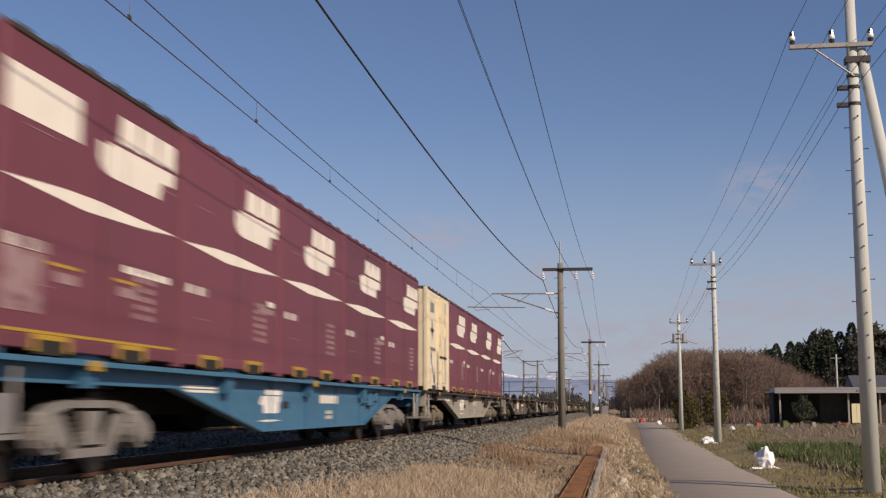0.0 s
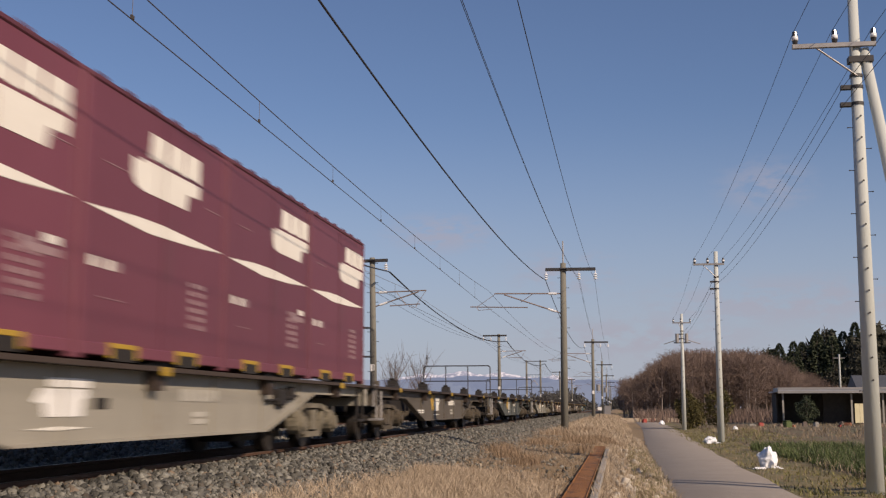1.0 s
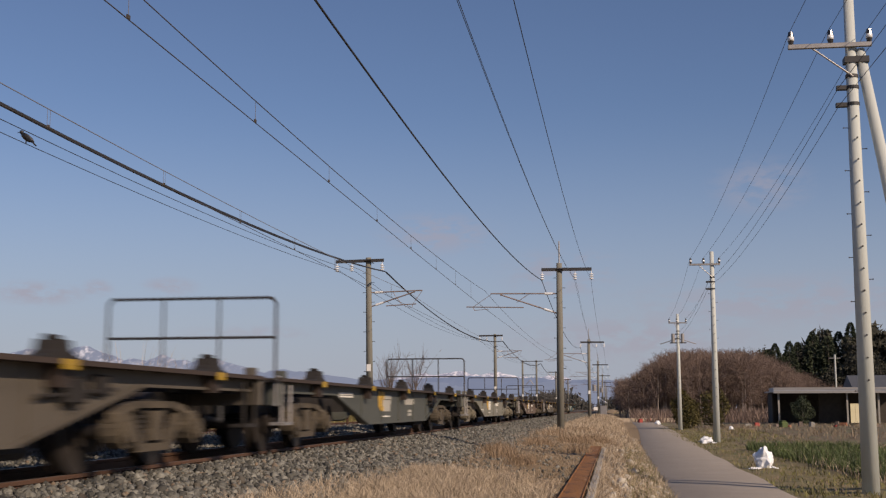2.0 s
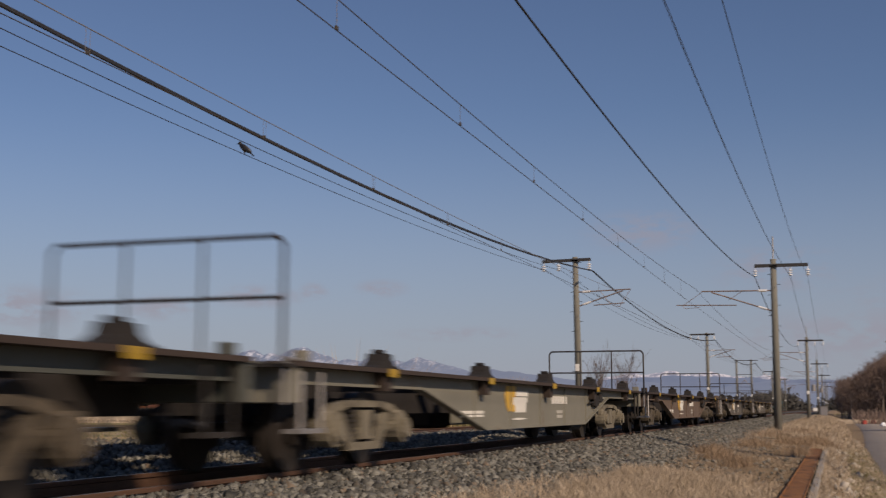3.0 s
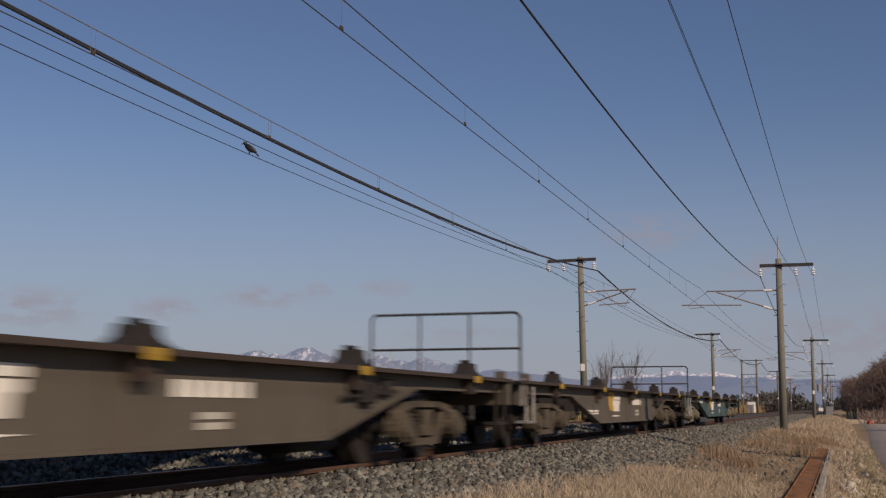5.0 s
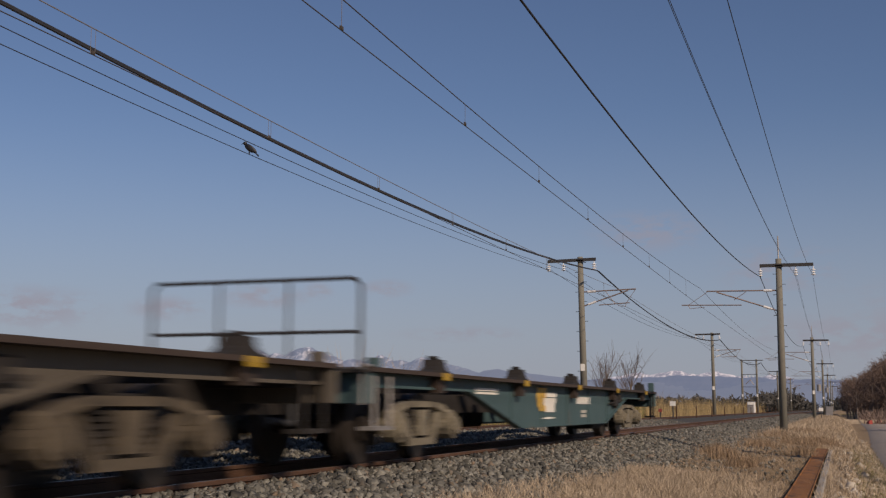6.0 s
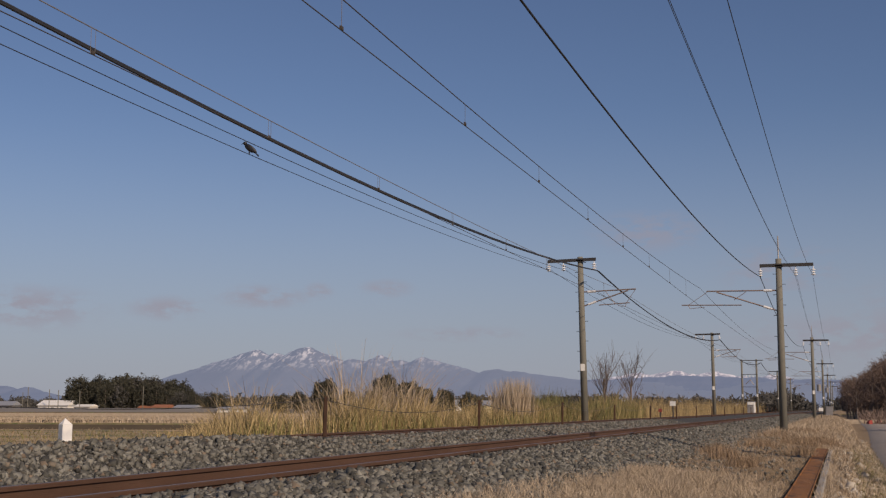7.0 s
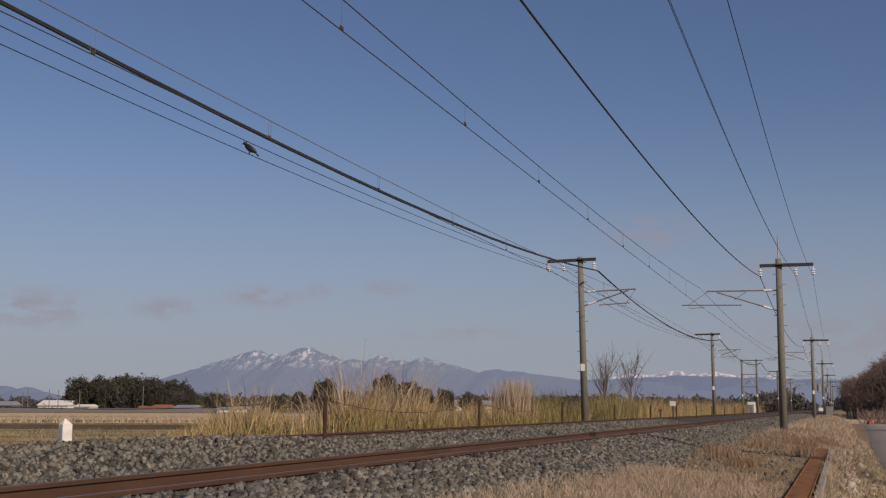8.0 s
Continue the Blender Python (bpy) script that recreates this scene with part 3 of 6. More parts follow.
wire("feeder_cable", run(-3.16, 7.3, P_MASTS, 1.0, -3.56), 0.0165, CABLE, "thick black feeder cable hung from mast arms", "feeders")
for dx, s in ((0.0, 0.93), (0.05, 1.03)):
    wire("feeder_cable", run(-1.69 + dx, 7.32, P_MASTS, s, -1.84 + dx), 0.0048, CABLE, "thin dark line wire hung from mast arms", "feeders")
wire("feeder_cable", run(-0.96, 7.3, P_MASTS, 1.0, -1.16), 0.0062, CABLE, "thin dark line wire hung from mast arms", "feeders")
wire("feeder_cable", run(-10.33, 7.82, Q_MASTS, 1.02, -10.45), 0.028, CABLE, "thick black feeder cable hung from mast arms", "feeders")
wire("feeder_cable", run(-10.27, 7.80, Q_MASTS, 1.06, -10.39), 0.020, CABLE, "thick black feeder cable hung from mast arms", "feeders")
wire("feeder_cable", run(-11.75, 7.86, Q_MASTS, 0.66), 0.0085, CABLE, "thin dark line wire hung from mast arms", "feeders")
wire("feeder_cable", run(-12.44, 7.88, Q_MASTS, 0.62), 0.0085, CABLE, "thin dark line wire with a bird on it", "feeders")


def catenary(masts, x_first, x_rest, contact_z, messenger_z, sag, start, pitch, double):
    """Contact wire, messenger and the droppers between."""
    con = [((x_first if i == 0 else x_rest[i % 2], masts[i], contact_z), (x_rest[(i + 1) % 2], masts[i + 1], contact_z), 0.03) for i in range(len(masts) - 1)]
    mes = [((a[0], a[1], messenger_z), (b[0], b[1], messenger_z), sag) for a, b, s in con]
    wire("contact_wire", con, 0.0075, COPPER, "dark copper contact wire over the track", "contact wires")
    wire("messenger_wire", mes, 0.008 if not double else 0.0085, GALV if double else COPPER, "stranded messenger wire over the contact wire", "messenger wires")
    for a, b, s in con[:1]:
        y = a[1] + start
        while y < b[1] - 2:
            t = (y - a[1]) / (b[1] - a[1])
            x = a[0] + (b[0] - a[0]) * t
            top = messenger_z - 4 * sag * t * (1 - t)
            bm = bmesh.new()
            for off in ((-0.05, 0.05) if double else (0.0,)):
                add_tube(bm, (x, y + off, contact_z - 0.1 * t * (1 - t)), (x, y + off, top), 0.0035, seg=4)
            add_box(bm, x - 0.012, x + 0.012, y - 0.035, y + 0.035, contact_z - 0.02, contact_z + 0.025)
            d = part("dropper", bm, COPPER)
            tagged(d, "thin wire dropper clipped to the contact wire", "wire", "droppers")
            y += pitch


catenary(P_MASTS, -5.30, (-5.45, -5.74), 6.06, 6.86, 0.50, 4.45, 5.0, False)
catenary(Q_MASTS, -9.25, (-9.25, -9.37), 6.29, 6.95, 0.38, 2.4, 5.2, True)


# ---- roadside utility poles ----
POLE_BOLT, POLE_NUB = bolt_mesh(0.22, 0.008), bolt_mesh(0.165, 0.011)


def utility_pole(x, y, top, arm_l, arm_r, brace=False, transformer=False):
    p = empty("utility_pole", pose(x, y, 0, 0, 0.15, 0), "pale concrete utility pole beside the farm road", "utility pole", "poles along the road")
    bm = bmesh.new()
    add_tube(bm, (0, 0, -0.4), (0, 0, top), 0.165, 0.095, seg=20)
    part("pole", bm, POLE, p, smooth=True)
    a = 8.56 if not transformer else 7.74
    if not brace and not transformer:
        a = 8.33
    boxes("crossarm", GALV, p, (arm_l - x, arm_r - x, -0.17, -0.09, a - 0.045, a + 0.045), bevel=0.006)
    bars("arm_brace", GALV, p, ((arm_l - x + 0.45, -0.13, a - 0.04), (0, -0.11, a - 0.62), 0.018))
    for k, u in enumerate((arm_l + 0.06, (arm_l + arm_r) / 2 + (0.02 if brace else -0.05), arm_r - 0.04)):
        ins = bmesh.new()
        add_tube(ins, (u - x, -0.13, a + 0.04), (u - x, -0.13, a + 0.12), 0.045, 0.06, seg=10)
        i = part("insulator", ins, DARK_PORC, p, "dark-capped pin insulator")
        top_ = bmesh.new()
        add_tube(top_, (u - x, -0.13, a + 0.20), (u - x, -0.13, a + 0.30), 0.06, 0.045, seg=10)
        part("insulator_head", top_, DARK_PORC, i)
        cap = bmesh.new()
        add_tube(cap, (u - x, -0.13, a + 0.12), (u - x, -0.13, a + 0.20), 0.063, seg=12)
        part("porcelain", cap, PORCELAIN, i, "white porcelain band", smooth=True)
    bm = bmesh.new()
    for z in (a - 0.6, a - 0.82, a - 1.15):
        add_tube(bm, (0, 0, z - 0.03), (0, 0, z + 0.03), 0.125, seg=16)
    add_box(bm, -0.30, -0.10, -0.06, 0.06, a - 0.86, a - 0.78)
    add_box(bm, -0.32, -0.10, -0.06, 0.06, a - 1.2, a - 1.12)
    part("bands", bm, STEEL, p, "dark steel pole bands")
    for k in range(13):
        bolt = new("step_bolt", POLE_BOLT)
        bolt.parent = p
        bolt.matrix_local = pose(0, 0, 1.9 + 0.42 * k, 0, 0, -10 if k % 2 else 190)
        nub = new("bolt_socket", POLE_NUB)
        nub.parent = p
        nub.matrix_local = pose(0.02, 0, 2.1 + 0.42 * k, 0, 0, -90)
    if brace:
        bm = bmesh.new()
        add_tube(bm, (1.55, 0.05, -0.4), (0.16, 0.0, 8.5), 0.14, 0.10, seg=16)
        part("brace_pole", bm, POLE, p, "leaning concrete brace pole", smooth=True)
        boxes("brace_collar", STEEL, p, (-0.14, 0.32, -0.12, 0.12, 8.22, 8.34))
    if transformer:
        for s in (-0.45, 0.4):
            bars("transformer", GALV, p, ((s * 0.8, -0.1, 6.3), (s * 0.8, -0.1, 6.95), 0.13), seg=14, label="grey cylindrical transformer")
        boxes("transformer_beam", STEEL, p, (-0.6, 0.6, -0.05, 0.05, 6.25, 6.32))
        bars("lamp_arm", GALV, p, ((-1.3, 0, 6.2), (0, 0, 6.6), 0.03), ((1.3, 0, 6.2), (0, 0, 6.6), 0.03))
    return p


utility_pole(4.66, 23.2, 9.6, 3.46, 5.03, brace=True)
utility_pole(4.66, 57.0, 8.95, 3.60, 5.03)
utility_pole(4.62, 88.0, 8.4, 3.95, 5.25, transformer=True)
for u, v, w in ((3.52, 3.66, 4.0), (4.25, 4.26, 4.5), (4.99, 4.99, 5.2)):
    wire("power_line", [((u, -14, 9.2), (u, 23.2, 8.86), 0.3), ((u, 23.2, 8.86), (v, 57, 8.62), 0.38), ((v, 57, 8.62), (w, 88, 8.05), 0.4)], 0.0055, CABLE, "thin dark power line between concrete poles", "power lines")
for z0, z1, z2 in ((7.75, 7.55, 6.9), (7.40, 7.25, 6.6)):
    wire("power_line", [((4.42, -14, z0 + 0.3), (4.42, 23.2, z0), 0.3), ((4.42, 23.2, z0), (4.5, 57, z1), 0.42), ((4.5, 57, z1), (4.5, 88, z2), 0.4)], 0.006, CABLE, "low dark power cable between concrete poles", "power lines")


def bird():
    """A crow perched on the line wire."""
    y, x = 23.4, -12.44
    b = empty("crow", pose(x, y, 7.265, 0, 0, 12) @ Matrix.Scale(0.74, 4), "black crow perched on a line wire", "bird")
    bm = bmesh.new()
    bmesh.ops.create_uvsphere(bm, u_segments=14, v_segments=10, radius=1, matrix=pose(0, 0, 0.19, 0, 38, 0) @ Matrix.Diagonal((0.20, 0.085, 0.095, 1)))
    part("body", bm, FEATHER, b, smooth=True)
    bm = bmesh.new()
    bmesh.ops.create_uvsphere(bm, u_segments=12, v_segments=8, radius=0.062, matrix=Matrix.Translation((-0.15, 0, 0.345)))
    add_tube(bm, (-0.19, 0, 0.345), (-0.275, 0, 0.325), 0.022, 0.004, seg=7)
    part("head", bm, FEATHER, b, smooth=True)
    bm = bmesh.new()
    add_box(bm, -0.035, 0.035, -0.04, 0.04, -0.12, 0.12)
    bmesh.ops.transform(bm, verts=bm.verts, matrix=pose(0.19, 0, 0.03, 0, -45, 0) @ Matrix.Diagonal((0.6, 1, 1, 1)))
    part("tail", bm, FEATHER, b)
    for s in (-0.04, 0.04):
        bars("leg", FEATHER, b, ((-0.01, s, 0.13), (-0.02, s, -0.01), 0.010))
    for s in (-1, 1):
        bm = bmesh.new()
        bmesh.ops.create_uvsphere(bm, u_segments=10, v_segments=6, radius=1, matrix=pose(0.06, s * 0.075, 0.17, 0, 42, 0) @ Matrix.Diagonal((0.19, 0.02, 0.07, 1)))
        part("wing", bm, FEATHER, b, smooth=True)


bird()


# ---- the fence, stakes and beam along the line ----
def fence_post(x, y, h):
    p = empty("fence_post", pose(x, y, float(land(x, y)), 0, 1.0, 0), "thin rusty brown steel fence post in ballast", "fence post", "posts along the line")
    boxes("shaft", RAIL_RUST, p, (-0.035, 0.035, -0.006, 0.006, -0.2, h), (-0.035, -0.024, -0.006, 0.06, -0.2, h))
    bars("hook", STEEL, p, ((0, 0, h - 0.06), (0.06, 0, h - 0.04), 0.008))


POSTS = [10.0 + 9.5 * i for i in range(18)]
for i, y in enumerate(POSTS):
    if i:
        fence_post(-8.75, y, 0.78 if i < 4 else 0.72)
wire("fence_rope", [((-8.75, y, float(land(-8.75, y)) + 0.72), (-8.75, y + 9.5, float(land(-8.75, y + 9.5)) + 0.72), 0.24) for y in POSTS[1:8]], 0.006, STEEL, "slack dark rope between fence posts", "fence ropes")
wire("fence_rope", [((-8.75, 4.0, 2.0), (-8.75, 19.5, 1.78), 0.30)], 0.006, STEEL, "slack dark rope between fence posts", "fence ropes")


def stake(x, y, h):
    bm = bmesh.new()
    add_box(bm, -0.06, 0.06, -0.06, 0.06, -0.2, h * 0.78, bevel=0.006)
    top = [bm.verts.new(c) for c in ((-0.06, -0.06, h * 0.78), (0.06, -0.06, h * 0.78), (0.06, 0.06, h * 0.78), (-0.06, 0.06, h * 0.78))]
    tip = bm.verts.new((-0.02, 0, h))
    for i in range(4):
        bm.faces.new((top[i], top[(i + 1) % 4], tip))
    s = part("marker_stake", bm, WHITE)
    s.matrix_world = pose(x, y, float(land(x, y)), 0, 0, -30)
    tagged(s, "white painted concrete stake with a pointed top", "stake")


stake(-8.55, 11.75, 0.34)


def rust_beam():
    """A rusted channel laid on a low concrete edging."""
    b = empty("edging_beam", pose(0, 0, 0), "rusty orange steel channel on low concrete edging", "beam")
    n = 8
    for i in range(n):
        y0, y1 = 2 + 4.0 * i, 2 + 4.0 * (i + 1) - 0.02
        boxes("channel", RUST_BEAM, b, (-0.70, -0.41, y0, y1, 0.50, 0.53), (-0.70, -0.685, y0, y1, 0.38, 0.55), (-0.425, -0.41, y0, y1, 0.50, 0.545), bevel=0.004)
        boxes("kerb_block", CONCRETE, b, (-0.398, -0.29, y0, y1, 0.05, 0.50), bevel=0.015)


rust_beam()


def cabinet(x, y, w, h, material, label):
    c = empty("trackside_cabinet", pose(x, y, float(land(x, y)), 0, 0, 0), label, "cabinet", "trackside cabinets")
    boxes("body", material, c, (-w / 2, w / 2, -0.25, 0.25, -0.3, h), bevel=0.02)
    boxes("door", material, c, (-w / 2 + 0.04, w / 2 - 0.04, -0.27, -0.252, 0.1, h - 0.06), bevel=0.006)
    boxes("roof", GALV, c, (-w / 2 - 0.04, w / 2 + 0.04, -0.3, 0.28, h, h + 0.05))


cabinet(-11.2, 160.0, 1.0, 1.5, WHITE, "white metal trackside cabinet")
cabinet(-1.6, 165.0, 0.9, 1.3, GALV, "pale grey metal trackside cabinet")
cabinet(-10.6, 150.0, 0.7, 1.0, GALV, "pale grey metal trackside cabinet")


def small_sign(x, y, h, w, material, label):
    s = empty("trackside_sign", pose(x, y, float(land(x, y))), label, "sign", "trackside signs")
    bars("post", STEEL, s, ((0, 0, -0.2), (0, 0, h), 0.04))
    boxes("plate", material, s, (-w / 2, w / 2, -0.07, -0.05, h - w * 0.8, h), bevel=0.006)


small_sign(-9.6, 72.0, 1.0, 0.34, WHITE, "small white square sign on a dark post")
small_sign(-9.2, 64.0, 0.55, 0.2, RED, "low red marker post")
small_sign(-1.9, 118.0, 1.1, 0.4, WHITE, "small white square sign on a dark post")


# ---- loose stones, grass and reeds ----
rng = np.random.default_rng(7)
x, y = spread(rng, 42000, -5.2, -3.0, 7.0, 60, 1.7)
scatter_stones("ballast", x, y, 0.051 * rng.uniform(0.6, 1.4, len(x)), BALLAST, "grey angular ballast stones on the shoulder", "ballast")
x, y = spread(rng, 5000, -6.2, -5.35, 7.0, 45, 1.6)
scatter_stones("ballast", x, y, np.full(len(x), 0.045), BALLAST_DARK, "dark ballast stones between the rails", "ballast")
x, y = spread(rng, 36000, -8.95, -6.4, 8.0, 60, 1.6)
scatter_stones("ballast", x, y, 0.051 * rng.uniform(0.6, 1.4, len(x)), BALLAST, "grey angular ballast stones heaped between the tracks", "ballast")
x, y = spread(rng, 9000, -5.2, -3.2, 60, 160, 1.2)
scatter_stones("ballast", x, y, np.full(len(x), 0.09), BALLAST, "grey ballast stones far along the line", "ballast")
x, y = spread(rng, 1500, -0.25, 0.95, 14, 60, 1.5)
scatter_stones("rubble", x, y, rng.choice([0.05, 0.08, 0.13], len(x), p=[0.6, 0.33, 0.07]), PALE_STONE, "pale rubble on the road verge", "rubble")

x, y = spread(rng, 110000, -3.5, -0.45, 9.0, 60, 1.6)
keep = rng.uniform(0, 1, len(x)) < np.clip(0.08 + 0.5 * np.sin(x * 2.1 + 0.35 * y) * np.sin(0.42 * y + x) + 0.22 * smoothstep(-3.2, -2.2, x) + 0.7 * (1 - smoothstep(13, 19, y)), 0.02, 1)
keep &= (x < -0.78) | (y > 34)
x, y = x[keep], y[keep]
near = 1 - smoothstep(13, 19, y)
scatter_blades("dry_grass", x, y, rng.uniform(0.04, 0.12, len(x)) * (1 + 1.1 * near), rng.uniform(0.004, 0.010, len(x)), 0.9, DRY_GRASS, "pale golden dry grass on the bank", "grass")
x, y = spread(rng, 60000, -3.3, -0.75, 9.5, 60, 1.4)
scatter_blades("brown_grass", x, y, rng.uniform(0.02, 0.10, len(x)), rng.uniform(0.004, 0.010, len(x)), 1.3, BROWN_GRASS, "flattened brown grass and thatch on the bank", "grass")
x, y = spread(rng, 7000, -3.3, -0.75, 9.5, 60, 1.4)
keep = rng.uniform(0, 1, len(x)) < 0.15 + 0.85 * (1 - smoothstep(-3.2, -1.6, x))
scatter_stones("strewn_ballast", x[keep], y[keep], np.full(int(keep.sum()), 0.055), BALLAST, "grey stones strewn in the dry grass", "ballast", 0.1)
x, y = spread(rng, 22000, -3.0, 0.7, 42, 190, 1.0)
scatter_blades("dry_grass", x, y, rng.uniform(0.1, 0.34, len(x)), rng.uniform(0.012, 0.03, len(x)), 0.8, DRY_GRASS, "golden dry grass far along the bank", "grass")
x, y = spread(rng, 30000, -3.15, -1.2, 11.5, 20.0, 1.0)
edge = smoothstep(-3.15, -2.6, x + 0.25 * np.sin(1.9 * y)) * (1 - smoothstep(17.0, 20.0, y + 0.9 * np.sin(2.4 * x))) * (1 - 0.8 * smoothstep(-2.0, -1.2, x + 0.2 * np.sin(y * 2.3)))
keep = rng.uniform(0, 1, len(x)) < edge
x, y, edge = x[keep], y[keep], edge[keep]
scatter_blades("tall_dry_grass", x, y, rng.uniform(0.12, 0.30, len(x)) * (0.5 + 0.5 * edge), rng.uniform(0.004, 0.009, len(x)), 0.75, DRY_GRASS, "pale bleached tussock grass at the bank's foot", "grass")
for cx, cy, r, n in ((-2.75, 27.5, 0.35, 700), (-2.3, 24.5, 0.3, 600), (-2.1, 33.0, 0.45, 800), (-2.2, 44.0, 0.7, 1200), (-1.4, 52.0, 0.9, 1800), (-1.7, 22.0, 0.3, 600), (-0.9, 29.0, 0.3, 900), (-0.5, 41.0, 0.5, 1800), (-1.2, 37.0, 0.5, 1600)):
    x, y = cx + rng.normal(0, r * 0.5, n), cy + rng.normal(0, r * 1.6, n)
    scatter_blades("grass_tussock", x, y, rng.uniform(0.10, 0.34, n), rng.uniform(0.005, 0.011, n), 0.8, RED_GRASS, "reddish brown dry grass tussock on the bank", "grass")
x, y = spread(rng, 3600, -0.36, -0.16, 9, 36, 1.2)
scatter_blades("kerb_grass", x, y, rng.uniform(0.10, 0.34, len(x)) * (0.4 + 0.6 * np.abs(np.sin(1.3 * y))), rng.uniform(0.005, 0.011, len(x)), 0.9, DRY_GRASS, "dry grass leaning over the concrete edging", "grass")
x, y = spread(rng, 12000, -0.3, 0.95, 14, 60, 1.4)
scatter_blades("verge_grass", x, y, rng.uniform(0.03, 0.13, len(x)), rng.uniform(0.006, 0.012, len(x)), 1.2, BROWN_GRASS, "flattened brown grass among rubble", "grass")
x, y = spread(rng, 11000, -0.3, 1.0, 14, 60, 1.3)
scatter_blades("verge_grass", x, y, rng.uniform(0.06, 0.22, len(x)), rng.uniform(0.008, 0.016, len(x)), 0.9, DRY_GRASS, "sparse dry grass among rubble", "grass")
x, y = spread(rng, 9000, 0.2, 1.0, 14, 50, 1.3)
scatter_blades("verge_grass", x, y, rng.uniform(0.05, 0.15, len(x)), rng.uniform(0.008, 0.016, len(x)), 0.9, OLIVE, "low green weeds at the road edge", "grass")
x, y = spread(rng, 18000, 3.2, 9.5, 22, 95, 1.2)
keep = rng.uniform(0, 1, len(x)) < np.clip(0.55 + 0.6 * np.sin(1.7 * x + 0.2 * y) * np.sin(0.35 * y + x), 0.05, 1)
x, y = x[keep], y[keep]
scatter_blades("verge_grass", x, y, rng.uniform(0.05, 0.17, len(x)), rng.uniform(0.014, 0.03, len(x)), 1.0, OLIVE, "low olive winter grass by the road", "grass")
x, y = spread(rng, 17000, 3.2, 14, 22, 110, 1.2)
scatter_blades("verge_grass", x, y, rng.uniform(0.03, 0.12, len(x)), rng.uniform(0.012, 0.024, len(x)), 1.0, BROWN_GRASS, "low dry winter grass by the road", "grass")
# crop rows beyond the ditch
x, y = [], []
for row in range(7):
    n = 1500
    yy = rng.uniform(27, 47, n)
    x.append(5.75 + 0.55 * row - 0.035 * (yy - 27) + rng.normal(0, 0.09, n))
    y.append(yy)
x, y = np.concatenate(x), np.concatenate(y)
scatter_blades("crop_rows", x, y, rng.uniform(0.22, 0.5, len(x)), rng.uniform(0.015, 0.03, len(x)), 0.6, LEAF, "rows of green leeks in dark soil", "crops")
x, y = spread(rng, 5000, 5.3, 10, 26, 48)
scatter_blades("crop_rows", x, y, rng.uniform(0.2, 0.4, len(x)), rng.uniform(0.01, 0.02, len(x)), 0.9, DRY_GRASS, "withered pale crop leaves", "crops")
# reeds behind the fence
def reeds(n, x0, x1, y0, y1, h0, h1, material, label, power=1.0, even=0.2):
    x, y = spread(rng, n, x0, x1, y0, y1, power)
    ok = y > 1.60 * np.abs(x)
    x, y, n = x[ok], y[ok], int(ok.sum())
    clump = 0.5 + 0.5 * np.sin(0.8 * y + 1.3 * x) * np.sin(0.33 * y + 2) * np.cos(0.11 * y)
    keep = rng.uniform(0, 1, n) < np.clip(clump + even, 0.15, 1)
    x, y, clump = x[keep], y[keep], clump[keep]
    scatter_blades("reeds", x, y, rng.uniform(h0, h1, len(x)) * (0.6 + 0.7 * clump) * (0.35 + 0.65 * smoothstep(1.58, 2.0, y / np.abs(x))), rng.uniform(0.010, 0.024, len(x)), 0.6, material, label, "reeds")


reeds(30000, -15.5, -11.6, 17, 60, 0.45, 1.1, REED, "golden dry reeds behind the fence", even=0.15)
reeds(3200, -15.5, -12.0, 22, 42, 0.9, 1.7, REED, "tall golden reeds behind the fence")
reeds(700, -14.5, -12.2, 26, 38, 1.5, 2.5, DRY_GRASS, "tall thin pale reed plumes")
reeds(6000, -13.5, -11.3, 19, 60, 0.35, 0.8, OLIVE, "olive green bamboo grass behind the fence")
reeds(9000, -17, -11.6, 48, 75, 0.9, 1.7, OLIVE, "tall olive bamboo grass behind the fence")
reeds(24000, -19, -11.6, 60, 200, 0.9, 2.1, REED, "tall golden reeds along the line")
x, y = spread(rng, 1500, -13.0, -11.9, 44.5, 47.5)
scatter_blades("pampas_clump", x, y, rng.uniform(1.0, 2.1, len(x)), rng.uniform(0.012, 0.03, len(x)), 0.22, DRY_GRASS, "tall pale clump of dry pampas reeds", "reeds")


# ---- trees ----
def branch_points(rng, height, spread_r, limbs, twigs):
    """Trunk, limbs and twigs as (from, to, r0, r1)."""
    out = [(Vector((0, 0, -0.2)), Vector((0.03 * height * rng.uniform(-1, 1), 0, height * 0.55)), height * 0.016, height * 0.009)]
    top = out[0][1]
    for k in range(limbs):
        t = rng.uniform(0.35, 1.0)
        a = out[0][0].lerp(top, t)
        ang = rng.uniform(0, 2 * np.pi)
        end = a + Vector((math.cos(ang) * spread_r * rng.uniform(0.4, 1), math.sin(ang) * spread_r * rng.uniform(0.4, 1), height * rng.uniform(0.22, 0.45)))
        out.append((a, end, height * 0.006, height * 0.002))
        for j in range(twigs):
            b = a.lerp(end, rng.uniform(0.3, 1))
            e = b + Vector((rng.normal(0, spread_r * 0.28), rng.normal(0, spread_r * 0.28), abs(rng.normal(0.12, 0.08)) * height))
            out.append((b, e, height * 0.0022, height * 0.0008))
    return out


